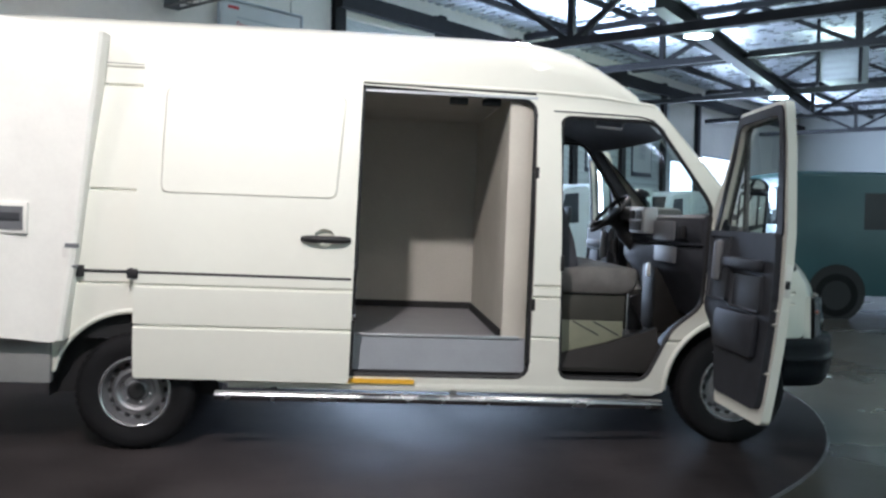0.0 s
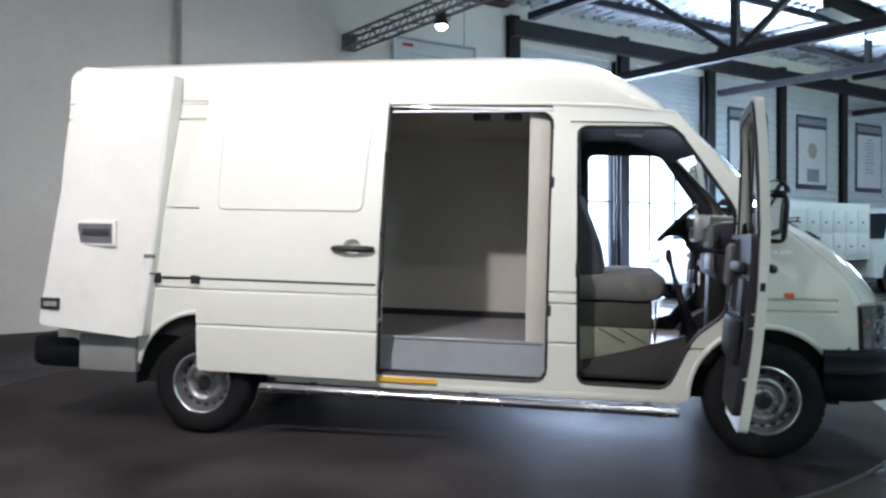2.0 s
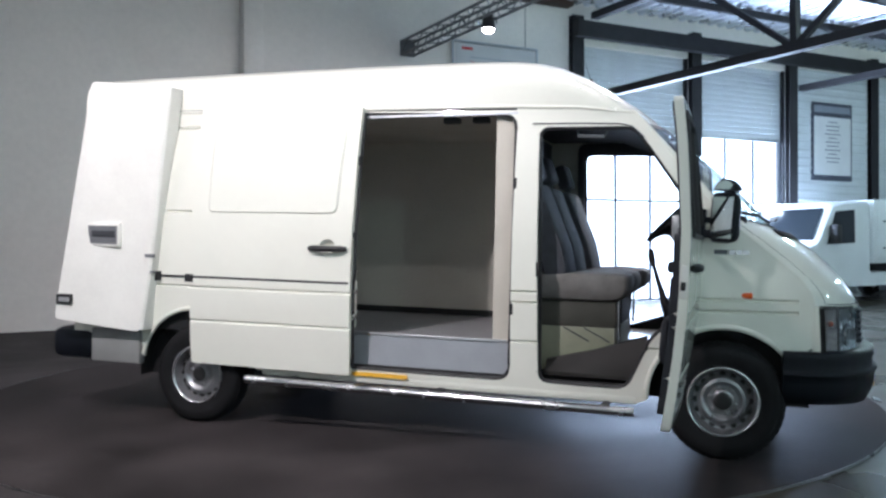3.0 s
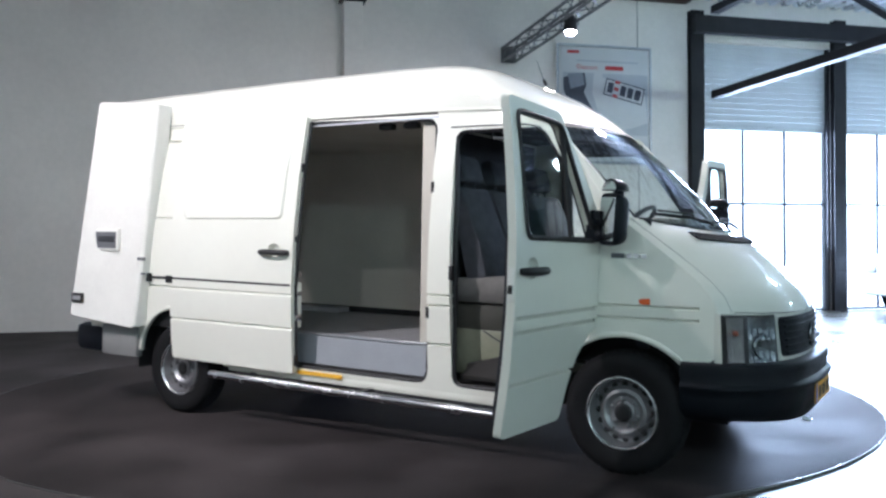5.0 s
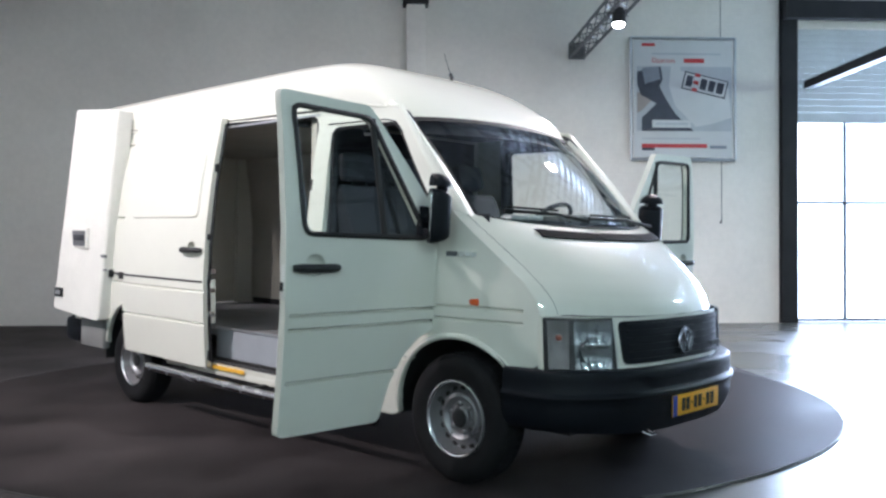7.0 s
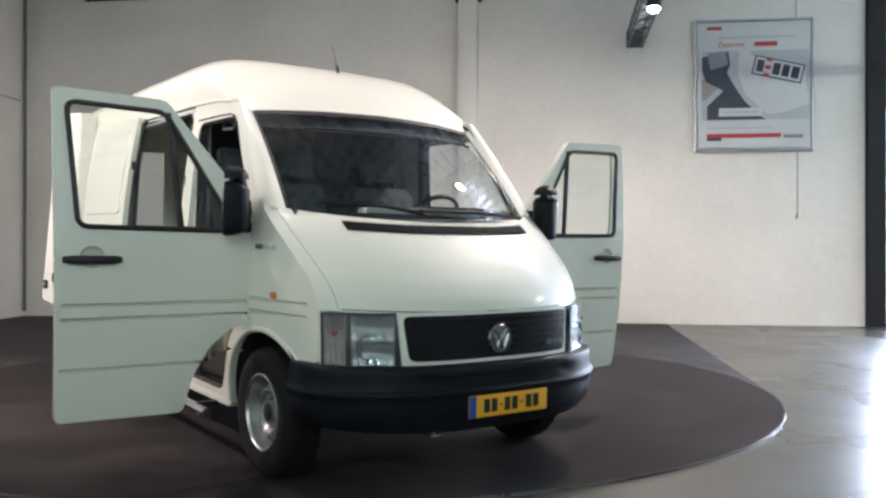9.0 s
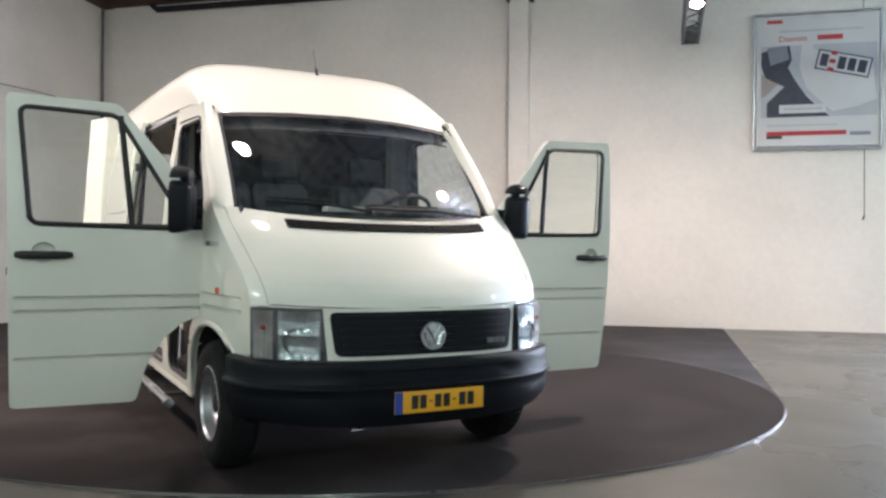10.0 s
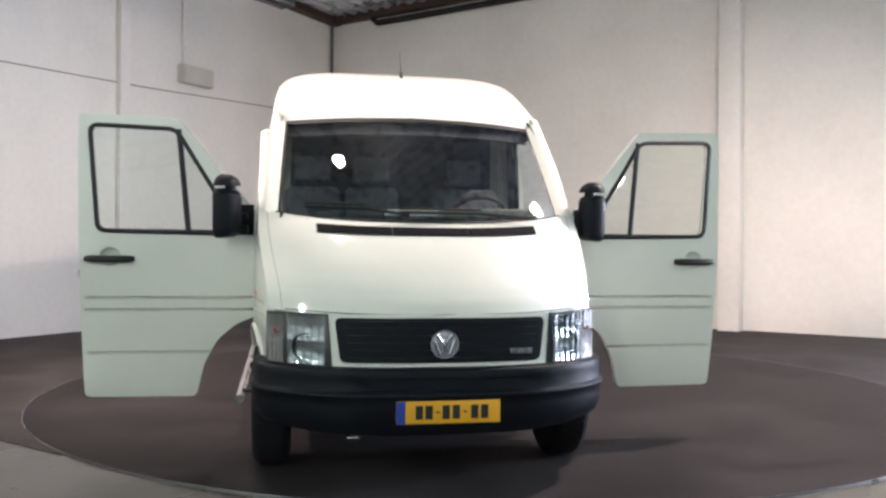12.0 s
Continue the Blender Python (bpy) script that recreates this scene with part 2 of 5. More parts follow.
    vs = grid(bm, rows, close=True)
    if cap:
        bm.faces.new(vs[0]), bm.faces.new(vs[-1])
    return bm


def lathe(bm, profile, m, seg=40):
    """Turn (radius, along) round the local y axis, then lay it by m."""
    rows = [[m @ Vector((r * math.cos(a), h, r * math.sin(a))) for a in (2 * math.pi * k / seg for k in range(seg))] for r, h in profile]
    return grid(bm, rows, close=True)


def rounded(pts, r, n=4):
    """A polygon with its corners rounded."""
    out = []
    k = len(pts)
    for i in range(k):
        p, a, b = Vector(pts[i]), Vector(pts[i - 1]), Vector(pts[(i + 1) % k])
        u, v = (a - p), (b - p)
        rr = min(r, 0.45 * u.length, 0.45 * v.length)
        s, e = p + u.normalized() * rr, p + v.normalized() * rr
        for j in range(n + 1):
            t = j / n
            out.append((1 - t) ** 2 * s + 2 * t * (1 - t) * p + t * t * e)
    return out


def sheet(bm, outline, holes, place, thick, inward, cuts_x=(), cuts_z=()):
    """A panel drawn in (x, z) with holes, cut up fine enough to bend, laid by place(x, z) and given a thickness along inward."""
    from mathutils.geometry import tessellate_polygon
    loops = [[Vector((p[0], p[1], 0)) for p in loop] for loop in (outline, *holes)]
    flat = [p for loop in loops for p in loop]
    tmp = bmesh.new()
    vs = [tmp.verts.new((p.x, 0, p.y)) for p in flat]
    for tri in tessellate_polygon(loops):
        try:
            tmp.faces.new([vs[i] for i in tri])
        except ValueError:
            pass
    for axis, cuts in ((0, cuts_x), (2, cuts_z)):
        for c in cuts:
            co, no = [0, 0, 0], [0, 0, 0]
            co[axis], no[axis] = c, 1
            bmesh.ops.bisect_plane(tmp, geom=tmp.verts[:] + tmp.edges[:] + tmp.faces[:], plane_co=co, plane_no=no)
    for v in tmp.verts:
        v.co = place(v.co.x, v.co.z)
    tmp.normal_update()
    inw = Vector(inward)
    if tmp.faces and sum((f.normal.dot(inw) * f.calc_area() for f in tmp.faces)) > 0:
        bmesh.ops.reverse_faces(tmp, faces=tmp.faces[:])
    if thick > 0:
        tmp.verts.ensure_lookup_table()
        twin = {v: tmp.verts.new(v.co + inw * thick) for v in list(tmp.verts)}
        rim = [e for e in tmp.edges if len(e.link_faces) == 1]
        for f in list(tmp.faces):
            tmp.faces.new([twin[v] for v in reversed(f.verts)])
        for e in rim:
            a, b = e.verts
            lp = e.link_loops[0]
            if lp.vert is not a:
                a, b = b, a
            tmp.faces.new((b, a, twin[a], twin[b]))
    me = bpy.data.meshes.new("tmp")
    tmp.to_mesh(me)
    tmp.free()
    bm.from_mesh(me)
    bpy.data.meshes.remove(me)
    return bm


def finish(bm, name, material, sharp=38):
    bmesh.ops.recalc_face_normals(bm, faces=bm.faces[:])
    lim = radians(sharp)
    for e in bm.edges:
        if len(e.link_faces) == 2 and e.calc_face_angle(0) > lim:
            e.smooth = False
    for f in bm.faces:
        f.smooth = True
    me = bpy.data.meshes.new(name)
    bm.to_mesh(me)
    bm.free()
    me.materials.append(material)
    return me


def part(name, bm, material, parent, label="", sharp=38):
    ob = new(name, finish(bm, name, material, sharp))
    ob.parent = parent
    return tagged(ob, label)


def thing(name, label, category, at=None, group=""):
    ob = new(name)
    ob.empty_display_size = 0.2
    if at is not None:
        ob.matrix_world = at
    return tagged(ob, label, category, group)


def single(name, bm, material, label, category, at=None, group="", kind="", sharp=38):
    ob = new(name, finish(bm, name, material, sharp))
    if at is not None:
        ob.matrix_world = at
    return tagged(ob, label, category, group, kind)


def text_mesh(bm, words, size, m, extrude=0.0, align="LEFT"):
    cu = bpy.data.curves.new("t", "FONT")
    cu.body, cu.size, cu.extrude, cu.align_x = words, size, extrude, align
    ob = bpy.data.objects.new("t", cu)
    scene.collection.objects.link(ob)
    bpy.context.view_layer.update()
    me = bpy.data.meshes.new_from_object(ob.evaluated_get(bpy.context.evaluated_depsgraph_get()))
    me.transform(m)
    bm.from_mesh(me)
    bpy.data.objects.remove(ob)
    bpy.data.curves.remove(cu)
    bpy.data.meshes.remove(me)
    return bm


# ---- the hall ----
FAR_S, NEAR_M = 36.0, -14.0
single("floor", boxes((WALL_S - 0.3, FAR_S + 0.3, NEAR_M - 0.3, WALL_M + 0.3, -0.2, 0.0)), CONCRETE, "worn grey concrete floor of a showroom hall", "floor", RM, kind="structure")
single("carpet", boxes((WALL_S, 2.63, 2.63, WALL_M, 0.0, 0.005), (WALL_S, -1.13, -1.13, 2.63, 0.0, 0.005)), CARPET, "dark purple-grey carpet along the showroom wall", "carpet", RM, kind="structure")
bm = bmesh.new()
lathe(bm, [(0.001, 0.012), (3.675, 0.012), (3.675, 0.0)], pose(-2.55, 0.95, 0, 90), 96)
single("turntable", bm, DISC, "dark round turntable flush with the floor", "turntable", kind="structure")
bm = bmesh.new()
lathe(bm, [(3.680, 0.0), (3.680, 0.0125), (3.687, 0.0135), (3.692, 0.0)], pose(-2.55, 0.95, 0, 90), 96)
single("turntable_ring", bm, RING_METAL, "thin bright metal ring round the turntable", "metal ring", kind="structure")

EAVES = 5.75
# end wall by the corner, long wall to the doors, long wall past the doors, far wall, unseen walls behind the camera
single("wall_west", boxes((-0.3, 0.0, NEAR_M - 0.2, WALL_M + 0.40, 0, 7.2)), BRICK_PAINT, "off-white painted block wall with a closed corner", "wall", WEST, kind="structure")
bm = boxes((WALL_S, 6.0, WALL_M, WALL_M + 0.3, 0, 7.2), (8.9, 9.16, WALL_M, WALL_M + 0.3, 0, 7.2), (11.9, FAR_S, WALL_M, WALL_M + 0.3, 0, 7.2),
           (6.0, 8.9, WALL_M, WALL_M + 0.3, 5.2, 7.2), (9.16, 11.9, WALL_M, WALL_M + 0.3, 5.2, 7.2))
single("wall_north", bm, BRICK_PAINT, "long off-white painted block wall with two door bays", "wall", RM, kind="structure")
single("wall_east", boxes((FAR_S, FAR_S + 0.3, NEAR_M, WALL_M + 0.3, 0, 7.2)), WHITE_WALL, "white far end wall of the hall", "wall", RM, kind="structure")
single("wall_south", boxes((WALL_S, FAR_S, NEAR_M - 0.3, NEAR_M, 0, 7.2)), BRICK_PAINT, "plain off-white hall wall", "wall", RM, kind="structure")
# roof deck, corrugated across
bm = bmesh.new()
rows = []
step = 0.28
k = 0
s = WALL_S
prof = []
while s < FAR_S:
    prof += [(s, 0.0), (s + 0.09, 0.0), (s + 0.14, 0.085), (s + 0.23, 0.085)]
    s += step
grid(bm, [[(a, NEAR_M, EAVES + 0.23 + b) for a, b in prof], [(a, WALL_M, EAVES + 0.23 + b) for a, b in prof]])
single("ceiling", bm, DECK, "corrugated galvanised metal roof deck", "ceiling", RM, kind="structure", sharp=20)
# pilaster
single("pilaster", boxes((-0.82, -0.50, WALL_M - 0.27, WALL_M, 0, 5.44), bevel=0.01), BRICK_PAINT, "off-white painted pilaster on the block wall", "pilaster", RM, kind="structure")
single("pilaster", boxes((0.0, 0.10, 3.99, 4.17, 0, 5.86), bevel=0.01), BRICK_PAINT, "narrow off-white painted pilaster on the end wall", "pilaster", WEST, kind="structure")
single("beam_bracket", boxes((-0.88, -0.44, WALL_M - 0.33, WALL_M, 5.445, 5.87), bevel=0.01), DARK_STEEL, "dark steel bracket on top of the pilaster", "bracket", RM, kind="structure")
# yard beyond the doors
single("backdrop", boxes((-4.0, 44.0, WALL_M + 6.0, WALL_M + 6.1, -1, 6.5)), DAY, "bright daylight outside the glazed doors", "backdrop", RM, kind="backdrop")
# steel columns on the long wall
for cs in (5.88, 9.03, 12.03, 14.95, 17.88, 20.8, 23.7):
    bm = boxes((cs - 0.14, cs + 0.14, WALL_M - 0.02, WALL_M - 0.002, 0, EAVES), (cs - 0.14, cs + 0.14, WALL_M - 0.13, WALL_M - 0.112, 0, EAVES), (cs - 0.012, cs + 0.012, WALL_M - 0.112, WALL_M - 0.02, 0, EAVES))
    single("steel_column", bm, DARK_STEEL, "dark painted steel column standing against the long wall", "steel column", RM, group="wall columns", kind="structure")


def roller_door(s0, s1):
    t = thing("sectional_door", "half glazed sectional door with ribbed white upper panels", "industrial door", RM @ pose(0, 0, 0))
    m = WALL_M + 0.12
    for i in range(14):
        z = 3.62 + i * 0.115
        part("panel", boxes((s0, s1, m - 0.02, m + 0.02, z, z + 0.108), bevel=0.006), PANEL_DOOR, t)
    part("bottom_rail", boxes((s0, s1, m - 0.03, m + 0.03, 3.54, 3.615), bevel=0.005), ALU, t)
    n = 3
    for i in range(n + 1):
        s = s0 + (s1 - s0) * i / n
        part("mullion", boxes((s - 0.024, s + 0.024, m - 0.02, m + 0.02, 0.02, 3.54)), WHITE_FRAME, t)
    for z in (0.02, 2.10):
        part("rail", boxes((s0, s1, m - 0.018, m + 0.018, z, z + 0.045)), WHITE_FRAME, t)
    for side in (s0 - 0.03, s1 + 0.03):
        part("guide", boxes((side - 0.04, side + 0.04, m - 0.1, m + 0.05, 0, 5.2)), DARK_STEEL, t)
    return t


roller_door(6.06, 8.85)
roller_door(9.22, 11.85)


# ---- the van ----
# x forward from the front axle, y to the van's left, z up
def half_width(x, z):
    w = float(np.interp(z, [0.30, 0.40, 0.70, 0.95, 1.30, 1.70, 2.10, 2.25], [0.915, 0.930, 0.952, 0.960, 0.948, 0.905, 0.838, 0.812]))
    if x > -0.35:
        w -= 0.115 * ((x + 0.35) / 0.87) ** 2
    return w


def gutter(x):
    return float(np.interp(x, [-4.62, -3.7, -1.27, -0.86, -0.53], [2.125, 2.120, 2.090, 2.074, 2.030]))


def groove(z, lines, depth=0.021, half=0.011):
    """Depth of the pressed lines at this height."""
    return -sum(depth * max(0.0, 1 - abs(z - c) / half) for c in lines)


def groove_cuts(lines, half=0.011):
    return [c + d for c in lines for d in (-half, 0.0, half)]


FLANK = (0.920, 0.854, 0.612)
REAR_FLANK = (0.864, 1.393, 1.993)
REAR_AXLE, WHEEL_R = -3.55, 0.34
REAR_ARCH, FRONT_ARCH = (-3.538, 0.243, 0.465), (0.012, 0.331, 0.432)   # centre and radius in the body's frame
CUTS_Z = [0.5, 0.6, 0.7, 0.8, 0.9, 1.0, 1.1, 1.2, 1.3, 1.4, 1.5, 1.6, 1.7, 1.8, 1.9, 2.0, 2.08]
CUTS_X = [-4.2, -3.8, -3.2, -2.8, -2.0, -1.6, -0.9, -0.6, -0.3, -0.1, 0.05, 0.2, 0.35, 0.45]


def arc(cx, cz, r, a0, a1, n=16):
    return [(cx + r * math.cos(radians(a0 + (a1 - a0) * i / n)), cz + r * math.sin(radians(a0 + (a1 - a0) * i / n))) for i in range(n + 1)]


FENDER_TOP = [(0.49, 0.66), (0.50, 0.90), (0.47, 0.985), (0.41, 1.06), (0.30, 1.155), (0.15, 1.275), (0.045, 1.355), (-0.03, 1.42)]
SIDE = ([(-4.60, 0.345), (-4.00, 0.335)] + arc(*REAR_ARCH, 168, 8, 18) + [(-3.05, 0.30), (-0.46, 0.285)]
        + arc(*FRONT_ARCH, 184, 38, 18) + [(0.40, 0.60)] + FENDER_TOP + [(-0.53, 2.035), (-0.86, 2.076), (-1.27, 2.092), (-3.7, 2.122), (-4.60, 2.127)])
CAB_HOLE = rounded([(-1.072, 0.362), (-0.535, 0.358), (-0.47, 0.50), (-0.39, 0.68), (-0.21, 0.82), (-0.165, 1.44), (-0.52, 1.938), (-1.108, 1.945)], 0.07)
SLIDE_HOLE = rounded([(-2.48, 0.357), (-1.25, 0.357), (-1.25, 2.035), (-2.48, 2.075)], 0.10)

van = thing("delivery_van", "cream-white high-roof panel van with open doors on a turntable", "van", pose(-1.8, 0, 0.012))
LEVEL = van.matrix_world.inverted()
# the unladen body stands nose down on its wheels
INV = LEVEL @ Matrix.Translation((0.8, 0, 0.8)) @ Matrix.Rotation(radians(1.5), 4, "Y") @ Matrix.Translation((-0.8, 0, -0.8))


def vpart(name, bm, material, label="", sharp=38):
    bm.transform(INV)
    return part(name, bm, material, van, label, sharp)


for sgn, holes in ((-1, [CAB_HOLE, SLIDE_HOLE]), (1, [CAB_HOLE])):
    bm = sheet(bmesh.new(), SIDE, holes, lambda x, z: Vector((x, sgn * (half_width(x, z) + groove(z, FLANK if x > -3.41 else REAR_FLANK) * min(1.0, max(0.0, (0.41 - x) / 0.02))), z)), 0.033, (0, -sgn, 0),
               CUTS_X + [-3.42, -3.40, 0.39, 0.41], CUTS_Z + groove_cuts(FLANK) + groove_cuts(REAR_FLANK))
    vpart("side_panel", bm, PAINT, "cream-white sheet metal side")

# roof: stations from the back to the windshield head
STATIONS = [(-4.60, 2.405, 0.0), (-4.3, 2.425, 0.0), (-3.4, 2.432, 0.0), (-2.4, 2.436, 0.0), (-1.6, 2.432, 0.0), (-1.30, 2.420, 0.005), (-1.15, 2.398, 0.02), (-1.02, 2.358, 0.04), (-0.89, 2.288, 0.06), (-0.76, 2.200, 0.085), (-0.65, 2.112, 0.11), (-0.53, 2.015, 0.13)]


# the glass surface between the roof head and the cowl
def ws_edge(v, u):
    """v across -1..1, u from the head to the cowl."""
    w0, w1 = 0.785, 0.825
    top = Vector((-0.530 + 0.15 * (1 - v * v), w0 * v, 1.985 - 0.025 * v * v))
    low = Vector((0.045 + 0.265 * (1 - v * v), w1 * v, 1.358 - 0.035 * (1 - v * v)))
    p = top.lerp(low, u)
    p.x += 0.045 * math.sin(math.pi * u) * (1 - 0.5 * v * v)
    return p


def roof_row(x, top, bulge, n=28):
    zg = gutter(x) - 0.01
    w = half_width(x, zg) + 0.004
    row = []
    for i in range(n + 1):
        a = math.pi * i / n
        c, s_ = math.cos(a), math.sin(a)
        y = w * math.copysign(abs(c) ** 0.38, c)
        z = zg + max(0.0, top - zg) * s_ ** 0.46 if top > zg else zg + (top - zg) * s_
        row.append(Vector((x + bulge * (1 - (y / w) ** 2), y, z)))
    return row


bm = bmesh.new()
rows = [roof_row(*s) for s in STATIONS]
edge = [ws_edge(max(-1.0, min(1.0, p.y / rows[-1][0].y)), -0.012) + Vector((0.008, 0, 0.006)) for p in rows[-1]]
edge[0], edge[-1] = rows[-1][0], rows[-1][-1]
rows[-1] = edge
grid(bm, rows)
bm.faces.new([bm.verts.new(p) for p in rows[0]])
bmesh.ops.remove_doubles(bm, verts=bm.verts[:], dist=0.0005)
vpart("roof", bm, PAINT, "tall rounded cream-white roof", 75)
# rain gutter seam
for sgn in (-1, 1):
    bm = bmesh.new()
    tube(bm, [(x, sgn * (half_width(x, gutter(x)) + 0.004), gutter(x) - 0.012) for x in (-4.6, -3.7, -2.6, -1.27, -0.86, -0.70, -0.62)], [0.011, 0.011, 0.011, 0.011, 0.011, 0.009, 0.003], 8)
    vpart("gutter", bm, PAINT)

# windshield between the roof head and the cowl
def ws_patch(v0, v1, u0, u1, off, nv=20, nu=10):
    bm = bmesh.new()
    rows = []
    for j in range(nu + 1):
        rows.append([ws_edge(v0 + (v1 - v0) * i / nv, u0 + (u1 - u0) * j / nu) + Vector((off, 0, off * 0.7)) for i in range(nv + 1)])
    grid(bm, rows)
    return bm


windshield = vpart("windshield", ws_patch(-0.975, 0.975, 0.02, 0.97, 0.006), WINDSHIELD_GLASS, "raked clear windshield", 80)
windshield.visible_shadow = False
# black rubber frame round the glass
bm = bmesh.new()
for v0, v1, u0, u1 in ((-0.988, -0.966, 0.0, 1.0), (0.966, 0.988, 0.0, 1.0), (-0.97, 0.97, -0.01, 0.030), (-0.97, 0.97, 0.960, 1.0)):
    b2 = ws_patch(v0, v1, u0, u1, 0.008, 12 if v1 - v0 > 1 else 2, 2 if v1 - v0 > 1 else 10)
    me = bpy.data.meshes.new("t")
    b2.to_mesh(me), b2.free(), bm.from_mesh(me)
    bpy.data.meshes.remove(me)
vpart("windshield_seal", bm, SEAL, "black rubber windshield surround", 80)
# A pillars: strip from the glass edge to the side panel
for sgn in (-1, 1):
    bm = bmesh.new()
    rows = []
    for j in range(13):
        u = j / 12
        a = ws_edge(sgn * 0.985, u) + Vector((0.007, 0, 0.005))
        x, z = -0.53 + u * 0.50, 2.035 - u * 0.615
        b = Vector((x, sgn * half_width(x, z), z))
        mid = (a + b) / 2 + Vector((0.022, sgn * 0.016, 0.010))
        rows.append([a, a.lerp(mid, 0.55) + Vector((0.004, 0, 0.003)), mid, mid.lerp(b, 0.5) + Vector((0.004, sgn * 0.004, 0)), b])
    grid(bm, rows)
    vpart("pillar", bm, PAINT, "", 70)

# bonnet and fender tops in one pressed surface
CENTER = [(0.795, 0.66), (0.80, 0.885), (0.775, 0.945), (0.725, 1.02), (0.63, 1.125), (0.505, 1.235), (0.40, 1.305), (0.305, 1.345)]


def bonnet_point(u, v):
    """u 0 (nose) to 6 (cowl), v across -1..1."""
    i = min(int(u), 5)
    f = u - i
    sx, sz = (FENDER_TOP[1 + i][k] + f * (FENDER_TOP[2 + i][k] - FENDER_TOP[1 + i][k]) for k in (0, 1))
    cx, cz = (CENTER[1 + i][k] + f * (CENTER[2 + i][k] - CENTER[1 + i][k]) for k in (0, 1))
    a = abs(v)
    return Vector((sx + (cx - sx) * (1 - a ** 2.5), v * half_width(sx, sz), sz + (cz - sz) * (1 - a ** 2.7)))


VS = [-1, -0.985, -0.96, -0.92, -0.87, -0.8, -0.7, -0.55, -0.4, -0.2, 0, 0.2, 0.4, 0.55, 0.7, 0.8, 0.87, 0.92, 0.96, 0.985, 1]
bm = bmesh.new()
grid(bm, [[bonnet_point(u, v) for v in VS] for u in np.linspace(0, 6, 19)])
vpart("bonnet", bm, PAINT, "sloping cream-white bonnet", 60)
# shut lines of the bonnet
for sgn in (-1, 1):
    bm = bmesh.new()
    tube(bm, [bonnet_point(u, sgn * (0.915 + 0.03 * u / 6)) + Vector((0.0, 0, 0.0003)) for u in np.linspace(0.1, 6, 14)], 0.0011, 6)
    vpart("bonnet_gap", bm, DASH)
bm = bmesh.new()
tube(bm, [bonnet_point(0.12, v) + Vector((0.001, 0, 0.0)) for v in np.linspace(-0.9, 0.9, 20)], 0.0028, 6)
vpart("bonnet_gap", bm, SEAL)


# nose below the bonnet: a curved panel with grille and headlights let in
def nose(y, z, off=0.0):
    a = min(1.0, abs(y) / 0.86)
    return Vector((0.80 - 0.285 * a ** 3.0 + 0.06 * (0.89 - z) + off, y * (1 + off * 0.35 * a), z))


def nose_patch(bm, y0, y1, z0, z1, off, ny=12, nz=4, slope0=0.0, slope1=0.0, thick=0.0):
    """slope: by how much the end moves out from top to bottom."""
    def row(z, o):
        f = (z1 - z) / (z1 - z0)
        a, b = y0 + slope0 * f, y1 + slope1 * f
        return [nose(a + (b - a) * i / ny, z, o) for i in range(ny + 1)]
    zs = [z0 + (z1 - z0) * j / nz for j in range(nz + 1)]
    front = grid(bm, [row(z, off) for z in zs])
    if thick > 0:
        back = grid(bm, [row(z, off - thick) for z in zs])
        ring = lambda g: g[0] + [r[-1] for r in g[1:-1]] + g[-1][::-1] + [r[0] for r in g[-2:0:-1]]
        fa, ba = ring(front), ring(back)
        for i in range(len(fa)):
            j = (i + 1) % len(fa)
            bm.faces.new((fa[i], fa[j], ba[j], ba[i]))
    return bm


vpart("nose_panel", nose_patch(bmesh.new(), -0.855, 0.855, 0.60, 0.895, 0.0, 40, 6), PAINT, "", 60)
bm = sheet(bmesh.new(), rounded([(-0.500, 0.660), (0.500, 0.660), (0.528, 0.876), (-0.528, 0.876)], 0.035, 4), [], lambda y, z: nose(y, z, 0.008), 0.014, (-1, 0, 0), list(np.linspace(-0.49, 0.49, 17)), [0.70, 0.76, 0.82])
# painted corners between the nose and the flanks
for sgn in (-1, 1):
    bm2 = bmesh.new()
    grid(bm2, [[Vector((0.485, sgn * half_width(0.485, z), z)), nose(sgn * 0.853, z, -0.002) * 0.5 + Vector((0.485, sgn * half_width(0.485, z), z)) * 0.5 + Vector((0.004, sgn * 0.004, 0)), nose(sgn * 0.853, z, -0.002)] for z in np.linspace(0.60, 0.90, 7)])
    vpart("nose_corner", bm2, PAINT, "", 70)
grille = vpart("grille", bm, BLACK_PLASTIC, "black slatted radiator grille", 50)
for z in (0.680, 0.716, 0.752, 0.788, 0.824, 0.856):
    bm = nose_patch(bmesh.new(), -0.455 - 0.15 * (z - 0.652), 0.455 + 0.15 * (z - 0.652), z - 0.009, z + 0.006, 0.017, 24, 1, 0, 0, 0.012)
    bm.transform(INV)
    part("slat", bm, BLACK_PLASTIC, grille)
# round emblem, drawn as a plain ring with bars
bm = bmesh.new()
EM = pose(0.826, 0.0, 0.752, 0, 0, -90)
lathe(bm, [(0.070, -0.004), (0.074, 0.004), (0.070, 0.012), (0.060, 0.012), (0.058, 0.002)], EM, 36)
for pts in ([(-0.038, 0.046), (0.0, -0.002), (0.038, 0.046)], [(-0.052, 0.02), (-0.022, -0.052), (0.0, -0.008), (0.022, -0.052), (0.052, 0.02)]):
    tube(bm, [EM @ Vector((x, 0.008, z)) for x, z in pts], 0.008, 6)
lathe(bm, [(0.059, 0.003), (0.03, 0.005), (0.001, 0.005)], EM, 36)
bm.transform(INV)
part("emblem", bm, EMBLEM, grille, "round chrome emblem")
